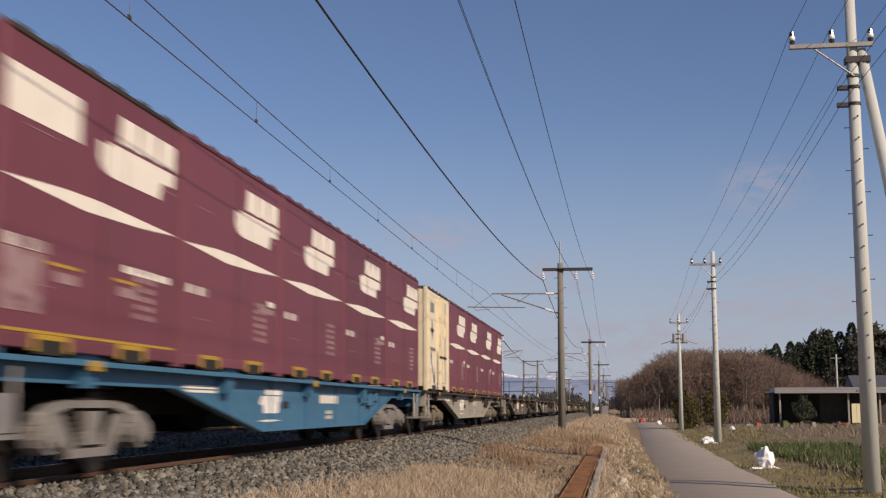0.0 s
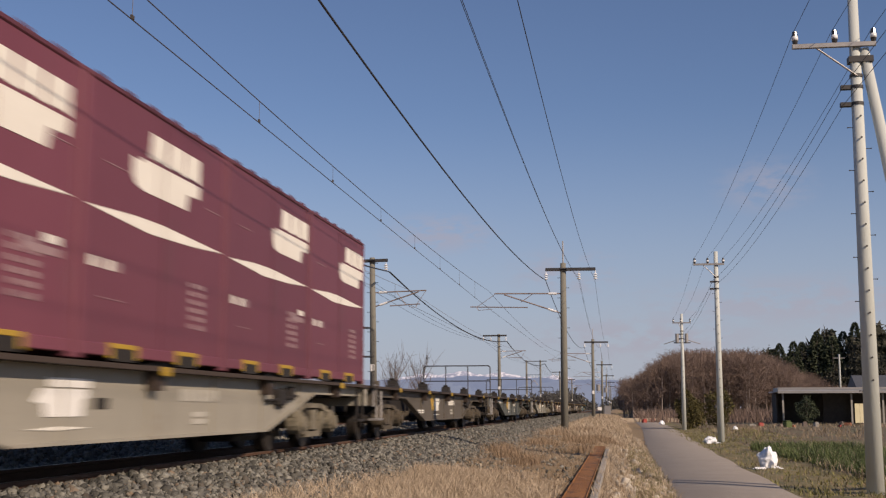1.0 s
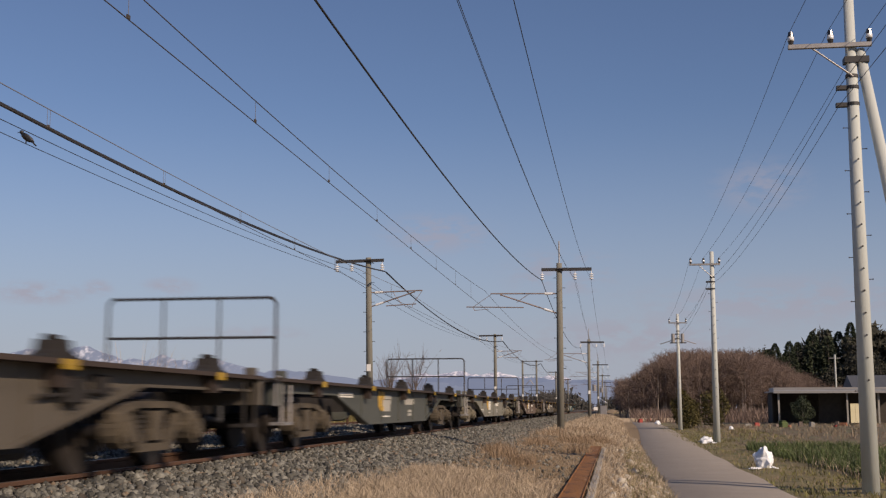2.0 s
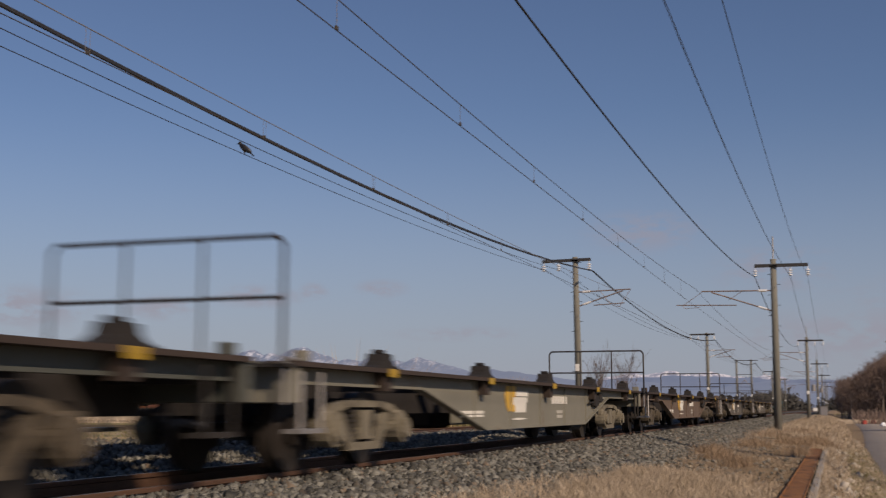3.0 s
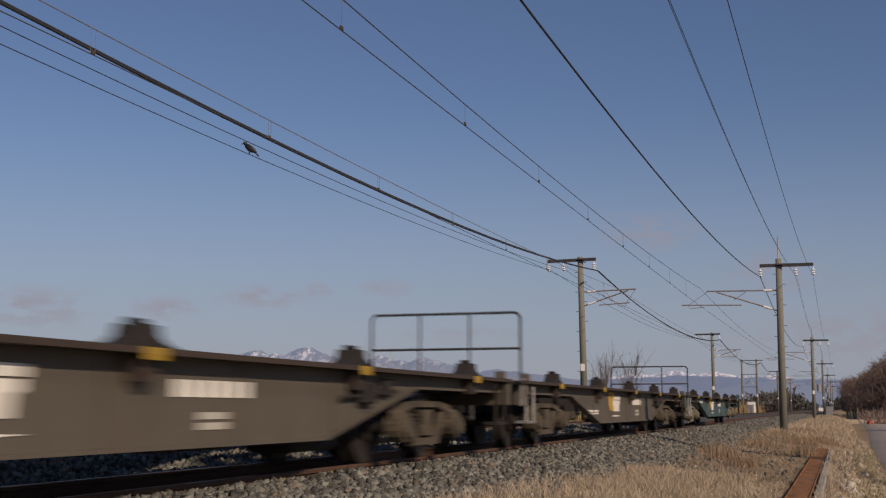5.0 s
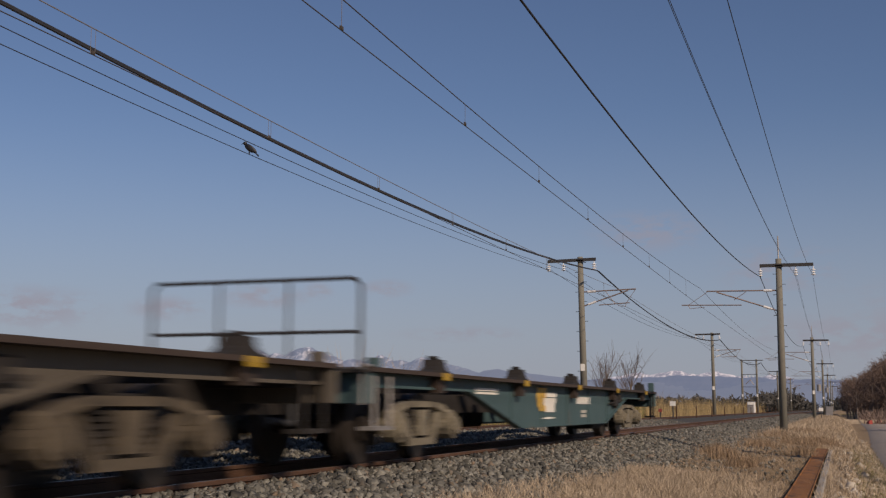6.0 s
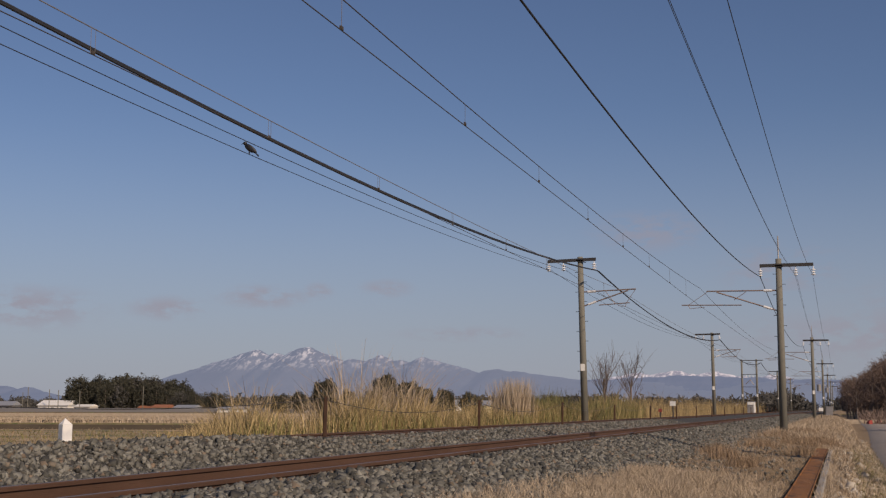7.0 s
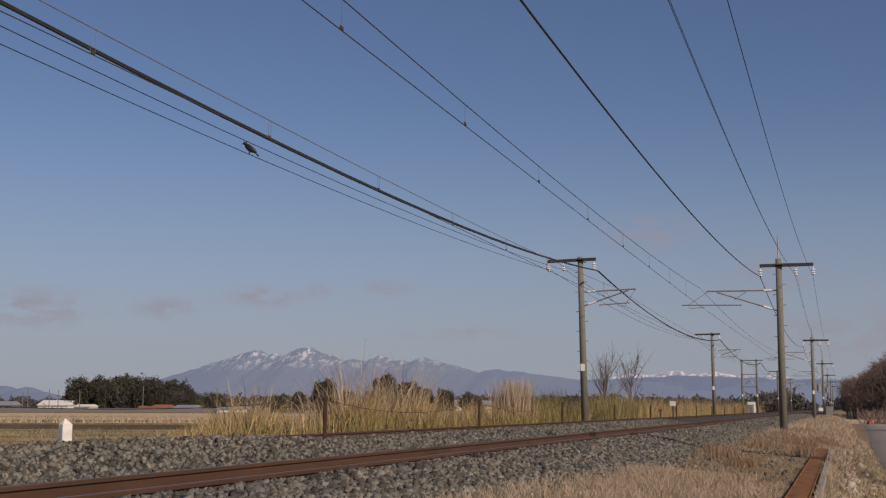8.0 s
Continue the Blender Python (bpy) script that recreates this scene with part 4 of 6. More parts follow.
def stick_arrays(sticks, seg=3):
    v, f = [], []
    for a, b, r0, r1 in sticks:
        d = (b - a).normalized()
        s = d.orthogonal().normalized()
        u = d.cross(s)
        k = len(v)
        for p, r in ((a, r0), (b, r1)):
            for i in range(seg):
                w = 2 * math.pi * i / seg
                v.append(p + (s * math.cos(w) + u * math.sin(w)) * r)
        f += [(k + i, k + (i + 1) % seg, k + seg + (i + 1) % seg, k + seg + i) for i in range(seg)]
    return np.array([tuple(p) for p in v]), np.array(f)


def bare_tree(x, y, h, r, seed, label):
    g = np.random.default_rng(seed)
    sticks = branch_points(g, h, r, 16, 9)
    t = empty("bare_tree", pose(x, y, float(land(x, y))), label, "tree", "bare trees")
    v, f = stick_arrays(sticks[:1], 8)
    o = new("trunk", numpy_mesh("trunk", v, f, BARK))
    o.parent = t
    v, f = stick_arrays(sticks[1:])
    o = new("crown", numpy_mesh("crown", v, f, BARK))
    o.parent = t


bare_tree(-14.2, 75, 5.3, 1.5, 3, "leafless grey shrub tree behind the reeds")
bare_tree(-13.5, 80, 4.9, 1.1, 5, "leafless grey shrub tree behind the reeds")
bare_tree(-13.2, 32.5, 1.7, 0.9, 11, "small pale dead shrub in the reeds")
bare_tree(-13.0, 35.0, 1.5, 0.8, 12, "small pale dead shrub in the reeds")


def crown_points(g):
    """A tree one metre high whose twigs fill a rounded crown."""
    out = [(Vector((0, 0, -0.02)), Vector((0.02 * g.uniform(-1, 1), 0, 0.72)), 0.010, 0.004)]
    for k in range(26):
        a = Vector((0, 0, g.uniform(0.2, 0.7)))
        d = Vector(g.normal(0, 1, 3)).normalized()
        end = Vector((d.x * 0.22, d.y * 0.22, 0.62 + d.z * 0.34))
        a = a.lerp(end, 0.25)
        out.append((a, end, 0.0035, 0.0014))
        for j in range(12):
            b = a.lerp(end, g.uniform(0.35, 1))
            e = b + Vector(g.normal(0, 0.055, 3)) + (b - Vector((0, 0, 0.5))) * 0.18
            e.z = min(e.z, 1.0)
            out.append((b, e, 0.0022, 0.0012))
    return out


def winter_wood():
    """A bare broadleaf wood on flat land: grey trunks below, a haze of brown twigs above."""
    g = np.random.default_rng(21)
    tree_v, tree_f, tw_v, tw_f, k0, k1 = [], [], [], [], 0, 0
    kinds = [crown_points(g) for _ in range(7)]
    kinds = [(stick_arrays([(a, b, r * 1.0, s * 1.0) for a, b, r, s in k[:1]], 5), stick_arrays([(a, b, r, s) for a, b, r, s in k[1:]], 3)) for k in kinds]
    for _ in range(520):
        x, y = g.uniform(0.5, 38), g.uniform(168, 232)
        k = x * 190 / y
        edge = (0.55 + 0.45 * smoothstep(0, 10, k)) * (1 - 0.52 * smoothstep(19, 35, k))
        h = (10.8 * edge * y / 190 + 0.3) * g.uniform(0.88, 1.0)
        c, s = math.cos(g.uniform(0, 6.28)), math.sin(g.uniform(0, 6.28))
        (v, f), (v2, f2) = kinds[g.integers(7)]
        for vv, ff, lv, lf, first in ((v, f, tree_v, tree_f, True), (v2, f2, tw_v, tw_f, False)):
            q = vv * (h * 1.0, h * 1.0, h)
            q = np.stack([q[:, 0] * c - q[:, 1] * s, q[:, 0] * s + q[:, 1] * c, q[:, 2]], -1) + (x, y, -0.3)
            lv.append(q)
            lf.append(ff + (k0 if first else k1))
            if first:
                k0 += len(q)
            else:
                k1 += len(q)
    w = empty("winter_wood", pose(0, 0, 0), "brown leafless broadleaf wood beyond the fields", "wood", kind="stuff")
    for name, lv, lf, m in (("trunks", tree_v, tree_f, TRUNK_GREY), ("twigs", tw_v, tw_f, TWIG)):
        o = new(name, numpy_mesh(name, np.concatenate(lv), np.concatenate(lf), m))
        o.parent = w
        o["kind"] = "stuff"


winter_wood()


def conifer_crown(g, h, r, n, start=0.12, rounded=0.0):
    """Needle sprays as small triangles in drooping tiers."""
    t = start + (1 - start) * g.uniform(0, 1, n) ** 0.8
    rad = r * ((1 - t) ** 0.72 + 0.03) * g.uniform(0.35, 1.0, n) ** 0.5 * g.uniform(0.8, 1.15, n)
    a = g.uniform(0, 2 * np.pi, n)
    p = np.stack([rad * np.cos(a), rad * np.sin(a), t * h], -1)
    d = g.normal(0, 1, (n, 3)) * (0.036 * h)
    e = g.normal(0, 1, (n, 3)) * (0.034 * h)
    out = np.stack([np.cos(a), np.sin(a), np.full(n, -0.35)], -1) * (0.05 * h)
    fine = (0.4 + 0.6 * (1 - t))[:, None]
    d, e, out = d * fine, e * fine, out * fine
    v = np.stack([p - e * 0.5, p + e * 0.5, p + out + d * 0.4], 1).reshape(-1, 3)
    return v, np.arange(3 * n).reshape(-1, 3)


def round_crown(g, h, r, n, leaf=0.032):
    """A rounded, lumpy broadleaf or clipped crown of small leaf sprays."""
    d = g.normal(0, 1, (n, 3))
    d /= np.linalg.norm(d, axis=1)[:, None]
    lump = 1 + 0.18 * np.sin(d[:, 0] * 5 + d[:, 2] * 4 + g.uniform(0, 6)) + 0.12 * np.sin(d[:, 1] * 9 - d[:, 2] * 7)
    p = d * (g.uniform(0.55, 1, n) ** 0.5 * lump)[:, None] * (r, r, h * 0.48) + (0, 0, h * 0.5)
    a = g.normal(0, 1, (n, 2, 3)) * (leaf * h)
    v = np.stack([p, p + a[:, 0], p + a[:, 1]], 1).reshape(-1, 3)
    return v, np.arange(3 * n).reshape(-1, 3)


def conifer(x, y, h, r, seed, label="dark green cedar beyond the wood", rounded=0.0, material=NEEDLE, n=900, kind="tree", start=0.12):
    g = np.random.default_rng(seed)
    t = empty("cedar_tree" if kind == "tree" else kind, pose(x, y, float(land(x, y))), label, "tree", "evergreen trees")
    bm = bmesh.new()
    add_tube(bm, (0, 0, -0.3), (0, 0, h * 0.9), h * 0.018, h * 0.004, seg=7)
    part("trunk", bm, BARK, t)
    o = new("crown", numpy_mesh("crown", *(round_crown(g, h, r, n) if rounded > 0.5 else conifer_crown(g, h, r, n, start, rounded)), material))
    o.parent = t


g = np.random.default_rng(5)
for i in range(60):
    x = 26 + 0.75 * i + g.uniform(-0.6, 0.6)
    conifer(x, 228 + g.uniform(-5, 14), (12.5 + 4.0 * smoothstep(26, 40, x)) * g.uniform(0.78, 1.05), g.uniform(3.0, 4.4), 100 + i, rounded=1.0 if i % 3 == 0 else 0.0, material=GROVE if i % 3 == 0 else NEEDLE, n=3000, start=0.03)
for i in range(13):
    x = 34 + 1.6 * i
    conifer(x, 190 + g.uniform(-5, 5), g.uniform(8.0, 11.0), g.uniform(3.0, 4.2), 200 + i, rounded=1.0 if i % 2 else 0.0, material=GROVE, n=2400, start=0.03)
conifer(5.0, 90, 2.9, 0.85, 61, "ochre-green clipped evergreen bush by the road", 1.0, HEDGE, 3000, "bush", 0.0)
conifer(5.8, 93, 2.4, 0.7, 62, "ochre-green clipped evergreen bush by the road", 1.0, HEDGE, 2400, "bush", 0.0)
conifer(8.0, 100, 3.1, 1.1, 63, "olive evergreen bush by the garden", 1.0, HEDGE, 2400, "bush", 0.0)
conifer(17.6, 117, 2.6, 1.0, 64, "dark green garden shrub before the shed", 1.0, NEEDLE, 2000, "bush", 0.0)

# far grove and scattered trees across the paddies
for i in range(80):
    u = g.uniform(0, 1)
    x = -252 + 52 * u
    conifer(x, 352 + g.uniform(-6, 16), (12.0 - 4.5 * smoothstep(0.5, 1.0, u)) * g.uniform(0.75, 1.05), g.uniform(2.6, 4.2), 300 + i, "dark evergreen of a far grove" if i % 5 or u < 0.4 else "brown leafless tree of a far grove", 1.0, GROVE if i % 5 or u < 0.4 else FAR_WOOD, 1500, start=0.0)
for x, y, h, r in ((-134.8, 300, 9.3, 3.3), (-129.5, 304, 6.4, 2.6), (-117.2, 300, 10.3, 3.2), (-121.0, 303, 7.0, 2.6), (-110.4, 300, 8.8, 3.0), (-106.5, 302, 7.2, 2.6), (-100.0, 300, 6.7, 2.7), (-93.2, 302, 5.6, 3.0), (-148, 312, 6.0, 2.8), (-157, 318, 5.6, 2.6)):
    conifer(x, y, h, r, int(abs(x)), "rounded evergreen beside far farmhouses", 1.0, GROVE, 5200)


def far_woods(name, x0, x1, y, h, n, seed, label, leaves=260):
    """A far belt of low woods and hedges."""
    g = np.random.default_rng(seed)
    vs, fs, k = [], [], 0
    for _ in range(n):
        tall = h * g.uniform(0.5, 1.1)
        v, f = round_crown(g, tall, tall * g.uniform(0.45, 0.8), leaves, 0.10)
        v = v * (1, 0.6, 1) + (g.uniform(x0, x1), y + g.uniform(-20, 20), -0.15 * tall)
        vs.append(v)
        fs.append(f + k)
        k += len(v)
    tagged(new(name, numpy_mesh(name, np.concatenate(vs), np.concatenate(fs), FAR_WOOD)), label, "wood", kind="stuff")


far_woods("far_woods", -560, -60, 640, 9.0, 230, 31, "low dark belt of far woods")
far_woods("far_woods", -960, -150, 1100, 15.0, 220, 32, "low dark belt of far woods")
far_woods("far_woods", -230, 60, 900, 11.0, 120, 33, "low dark belt of far woods")
far_woods("line_side_scrub", -22, -12, 330, 6.5, 40, 34, "brown scrub along the line far ahead")


# ---- mountains, far behind all else ----
def mountains(name, y, peaks, x0, x1, floor, material, label, jag):
    """A range as the sum of cones with ridges cut in by noise."""
    xs, ds = np.linspace(x0, x1, 420), np.linspace(-1, 1, 26)
    v, f = [], []
    for x in xs:
        base = floor
        for px, h, left, right in peaks:
            t = (px - x) / left if x < px else (x - px) / right
            base = max(base, h * max(0.0, 1 - t) ** 1.2)
        for d in ds:
            q = Vector((x / 60, d * 4.2, y * 0.01))
            ridge = noise.fractal(q, 0.75, 2.1, 6) * jag * (0.25 + base / 230)
            keep = max(0.0, 1 - abs(d)) ** 0.9
            v.append((x, y + d * 420, max(-20.0, (base + ridge) * keep - 4 + abs(ridge) * 0.5 * (1 - keep))))
    n = len(ds)
    for i in range(len(xs) - 1):
        for j in range(n - 1):
            f.append((i * n + j, (i + 1) * n + j, (i + 1) * n + j + 1, i * n + j + 1))
    tagged(new(name, mesh_of(name, v, f, material, True)), label, "mountain", kind="structure")


# Bluish base colours and emission paint the haze of distance onto these ranges.
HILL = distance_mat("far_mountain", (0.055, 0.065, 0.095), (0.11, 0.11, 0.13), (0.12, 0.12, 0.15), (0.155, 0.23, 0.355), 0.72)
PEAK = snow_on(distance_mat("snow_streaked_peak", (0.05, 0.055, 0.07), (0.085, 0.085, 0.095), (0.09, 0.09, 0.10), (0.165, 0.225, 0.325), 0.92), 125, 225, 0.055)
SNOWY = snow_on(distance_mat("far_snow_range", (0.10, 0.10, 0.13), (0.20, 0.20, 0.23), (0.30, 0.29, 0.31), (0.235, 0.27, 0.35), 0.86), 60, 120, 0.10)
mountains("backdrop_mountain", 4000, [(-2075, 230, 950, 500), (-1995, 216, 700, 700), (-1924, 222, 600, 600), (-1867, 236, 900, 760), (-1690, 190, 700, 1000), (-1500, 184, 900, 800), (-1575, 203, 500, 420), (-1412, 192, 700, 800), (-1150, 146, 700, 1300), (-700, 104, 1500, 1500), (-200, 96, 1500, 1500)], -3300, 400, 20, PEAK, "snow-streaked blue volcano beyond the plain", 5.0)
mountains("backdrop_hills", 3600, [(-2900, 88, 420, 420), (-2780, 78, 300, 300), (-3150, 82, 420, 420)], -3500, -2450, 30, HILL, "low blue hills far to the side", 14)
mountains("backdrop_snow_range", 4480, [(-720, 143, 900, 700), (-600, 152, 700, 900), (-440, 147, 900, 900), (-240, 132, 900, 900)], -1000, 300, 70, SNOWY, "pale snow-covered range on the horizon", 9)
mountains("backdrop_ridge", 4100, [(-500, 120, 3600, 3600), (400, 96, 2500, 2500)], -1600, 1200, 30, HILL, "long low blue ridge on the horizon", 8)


# ---- sheds, houses and clutter ----
def shed():
    s = empty("farm_shed", pose(15.4, 119, 0.05), "long low dark shed with an open front and tin roof", "shed")
    boxes("roof", TIN_ROOF, s, (-0.2, 13, -0.6, 7, 3.0, 3.12), bevel=0.02)
    boxes("fascia", GALV, s, (-0.25, 13, -0.68, -0.61, 3.25, 3.45), (-0.25, 13, -0.68, -0.61, 2.9, 3.10), label="pale eaves boards")
    boxes("roof_panel", TIN_ROOF, s, (-0.22, 13, -0.64, 3.0, 3.12, 3.44))
    boxes("back_wall", DARK_WOOD, s, (0.1, 13, 6.6, 6.8, 0, 3.0))
    boxes("side_wall", DARK_WOOD, s, (4.5, 6.6, 2.8, 3.0, 0, 2.9))
    boxes("side_wall", DARK_WOOD, s, (0.1, 0.25, 3.5, 6.6, 0, 3.0))
    for k, x in enumerate((0.3, 6.7, 9.6)):
        boxes("post", CONCRETE, s, (x - 0.08, x + 0.08, 0.0, 0.16, -0.2, 3.0))
    for k in range(5):
        boxes("door_board", CREAM, s, (7.0 + 0.46 * k, 7.44 + 0.46 * k, 0.2, 0.26, 0.05, 1.9), label="cream painted board")
    bm = bmesh.new()
    add_prism(bm, [(-3, 0), (3, 0), (0, 1.5)], 0, 8)
    bmesh.ops.transform(bm, verts=bm.verts, matrix=pose(9, 12, 3.4))
    part("rear_roof", bm, DARK_ROOF, s, "dark hipped roof behind")
    boxes("rear_wall", DARK_WOOD, s, (9.3, 16.7, 9.4, 14.6, -0.2, 3.4))


shed()


def house(x, y, w, d, h, roof_h, wall, roof, label, turn=0):
    """A far farmhouse: walls, gabled roof, windows."""
    b = empty("farmhouse", pose(x, y, -0.3, 0, 0, turn), label, "house", "far houses")
    boxes("wall", wall, b, (-w / 2, w / 2, -d / 2, d / 2, 0, h))
    bm = bmesh.new()
    add_prism(bm, [(-d / 2 - 0.5, h), (d / 2 + 0.5, h), (0, h + roof_h)], -w / 2 - 0.4, w / 2 + 0.4)
    part("roof", bm, roof, b)
    for k in range(3):
        u = -w / 2 + w * (0.2 + 0.3 * k)
        boxes("window", STEEL, b, (u - 0.5, u + 0.5, -d / 2 - 0.03, -d / 2 + 0.02, 0.9, h - 0.7))


for x, y, w, d, h, rh, wall, roof, label in (
        (-254, 345, 12, 7, 2.6, 1.8, WHITE, WHITE, "white arched farm store across the paddies"),
        (-241, 342, 6, 5, 2.2, 0.8, WHITE, WHITE, "small white shed across the paddies"),
        (-207, 335, 5.5, 5, 1.9, 1.0, CREAM, TILE_RED, "cream farmhouse with an orange tiled roof"),
        (-198, 335, 7, 5, 1.9, 0.9, WHITE, TIN_ROOF, "white farmhouse with a grey roof"),
        (-172, 318, 9, 5, 1.6, 0.7, WHITE, TIN_ROOF, "white farm building behind reeds"),
        (-104, 310, 9, 6, 2.6, 1.6, WHITE, TIN_ROOF, "pale farmhouse with a grey roof"),
        (-96, 318, 7, 6, 2.6, 1.4, CREAM, TIN_ROOF, "cream farmhouse with a grey roof"),
        (-219, 345, 5, 4, 1.8, 0.8, RED, TILE_RED, "red farm shed across the paddies"),
        (-230, 350, 7, 5, 2.4, 1.3, GALV, TIN_ROOF, "grey farm shed beneath trees"),
        (-280, 350, 9, 5, 2.6, 1.5, GALV, TIN_ROOF, "grey farmhouse across the paddies")):
    house(x, y, w, d, h, rh, wall, roof, label)
tagged(boxes("greenhouse_row", GALV, None, (-300, -150, 318, 322, -0.3, 1.0), (-300, -150, 319, 321, 1.0, 1.4)), "long low grey plastic tunnel across the paddies", "greenhouse")
for k in range(16):
    xx = -285 + 11.5 * k + g.uniform(-3, 3)
    p = empty("far_pole", pose(xx, 330 + g.uniform(-10, 30), -0.3), "thin far utility pole among houses", "utility pole", "far poles")
    bars("pole", MAST, p, ((0, 0, 0), (0, 0, g.uniform(6, 9)), 0.13), seg=6)
    boxes("crossarm", STEEL, p, (-0.7, 0.7, -0.05, 0.05, 5.6, 5.75))
pl = empty("far_pole", pose(31.6, 178, 0), "pale utility pole before dark trees", "utility pole", "far poles")
bars("pole", POLE, pl, ((0, 0, -0.3), (0, 0, 9.2), 0.13))
boxes("crossarm", GALV, pl, (-0.8, 0.8, -0.05, 0.05, 8.6, 8.7))


def levee(x, y, length, turn, h, material, label):
    """A low grassed bank between paddies."""
    bm = bmesh.new()
    add_prism(bm, [(-0.9, -0.1), (-0.35, h), (0.35, h), (0.9, -0.1)], -length / 2, length / 2)
    o = part("levee", bm, material)
    o.matrix_world = pose(x, y, float(land(x, y)), 0, 0, turn)
    tagged(o, label, "levee", "paddy banks", "structure")


levee(-62, 74, 110, 8, 0.36, DITCH_SHADE, "dark earth bank between paddies")
levee(-66, 88, 120, 8, 0.28, VERGE, "olive grassed bank between paddies")
levee(-85, 125, 190, 6, 0.45, DRY_GRASS, "pale dry grass bank between paddies")
levee(-120, 190, 260, 5, 0.6, DRY_GRASS, "pale dry grass bank between paddies")
levee(-110, 108, 170, 7, 0.25, DITCH_SHADE, "dark earth bank between paddies")
levee(-150, 250, 320, 4, 0.5, SOIL, "dark earth bank between paddies")


x, y = spread(rng, 9000, -105, -42, 96, 140)
scatter_blades("field_grass", x, y, rng.uniform(0.25, 0.8, len(x)), rng.uniform(0.03, 0.07, len(x)), 0.7, DRY_GRASS, "pale dry grass along paddy banks", "grass")
x, y = spread(rng, 9000, -56, -17, 27, 70)
keep = y < 1.75 * np.abs(x)
scatter_blades("field_grass", x[keep], y[keep], rng.uniform(0.05, 0.22, int(keep.sum())), rng.uniform(0.02, 0.05, int(keep.sum())), 0.9, OLIVE, "low green winter grass in the paddies", "grass")
x, y = spread(rng, 6000, -70, -20, 40, 84)
scatter_blades("field_grass", x, y, rng.uniform(0.08, 0.3, len(x)), rng.uniform(0.02, 0.05, len(x)), 0.9, BROWN_GRASS, "low brown stubble in the paddies", "grass")


def bag(x, y, r, h, seed, label):
    """A knotted white plastic sack with loose flaps on the ground."""
    b = empty("plastic_bag", pose(x, y, float(land(x, y)), 0, 0, 30 * seed), label, "bag", "white bags")
    bm = bmesh.new()
    bmesh.ops.create_icosphere(bm, subdivisions=3, radius=1)
    for v in bm.verts:
        q = v.co.copy()
        k = 1 + 0.45 * noise.noise(q * 1.9 + Vector((seed * 3.1, 0, 0))) + 0.30 * noise.noise(q * 4.2 + Vector((0, seed, 0)))
        top = max(0.0, q.z)
        v.co = Vector((q.x * r * k * (1 - 0.35 * top), q.y * r * k * (1 - 0.35 * top), max(-0.02, h * 0.42 * (q.z * k + 0.85))))
    part("sack", bm, PLASTIC, b)
    for i in range(3):
        bm = bmesh.new()
        bmesh.ops.create_icosphere(bm, subdivisions=2, radius=1)
        for v in bm.verts:
            k = 1 + 0.5 * noise.noise(v.co * 2 + Vector((i * 5, seed, 0)))
            v.co = Vector((v.co.x * r * 0.75 * k, v.co.y * r * 0.4 * k, max(0.0, 0.05 * v.co.z * k)))
        bmesh.ops.transform(bm, verts=bm.verts, matrix=pose((-1.2, 1.2, 0.5)[i] * r, (-0.3, 0.25, -0.7)[i] * r, 0.01, 0, 0, 50 * i))
        part("flap", bm, PLASTIC, b)


bag(3.83, 32.4, 0.26, 0.72, 1, "white plastic sack slumped on the verge")
bag(4.02, 55.0, 0.30, 0.40, 2, "small white plastic sack beside a pole")
bag(3.9, 114, 0.25, 0.5, 3, "small white plastic sack beside the road")
bag(8.2, 88, 0.16, 0.35, 4, "small white plastic sack by the garden")


def clutter(x, y, w, h, material, label, category):
    bm = bmesh.new()
    add_box(bm, -w / 2, w / 2, -w * 0.3, w * 0.3, -0.1, h, bevel=min(w, h) * 0.12)
    add_box(bm, -w * 0.3, w * 0.45, -w * 0.25, w * 0.25, h, h * 1.25, bevel=min(w, h) * 0.05)
    o = part(category, bm, material)
    o.matrix_world = pose(x, y, float(land(x, y)), 0, 0, 17 * x)
    tagged(o, label, category)


for i in range(12):
    clutter(8.5 + 1.15 * i + g.uniform(-0.5, 0.5), 104 + g.uniform(-4, 5), g.uniform(0.3, 0.75), g.uniform(0.12, 0.34), (TILE_RED, BARK, CONCRETE, RED, BARK)[i % 5], "garden crate stacked by the far field edge", "crate")
clutter(13.2, 98, 0.7, 0.45, LEAF, "green plastic tub in the garden", "tub")
clutter(2.6, 128, 0.5, 0.35, RED, "red road barrier at the road end", "barrier")
clutter(3.6, 133, 0.5, 0.35, RED, "red road barrier at the road end", "barrier")
x, y = spread(rng, 8000, 5.5, 28, 62, 117)
keep = rng.uniform(0, 1, len(x)) < 0.5 + 0.5 * np.sin(0.9 * x + 0.31 * y) * np.sin(0.47 * y)
x, y = x[keep], y[keep]
scatter_blades("garden_weeds", x, y, rng.uniform(0.08, 0.42, len(x)) * rng.uniform(0.5, 1.2, len(x)), rng.uniform(0.02, 0.05, len(x)), 0.9, BROWN_GRASS, "tangled brown weeds by the garden", "weeds")
x, y = spread(rng, 8000, 2, 40, 128, 168)
scatter_blades("garden_weeds", x, y, rng.uniform(0.4, 1.9, len(x)), rng.uniform(0.05, 0.1, len(x)), 0.6, TWIG, "tangled brown scrub before the wood", "weeds")


# ---- the train ----
SPEED, LENGTH, BODY = 26.65, 20.4, 9.8
TRAIN = []
WHEELS = []


def side_outline(top, mid, low, belly):
    """Fish-bellied side sill in (y, z); belly: where it starts to fall, lies level and has risen again."""
    a, b, c, d = belly
    return [(-BODY, top), (-BODY, mid), (a, mid), (b, low), (c, low), (d, mid), (BODY, mid), (BODY, top)]


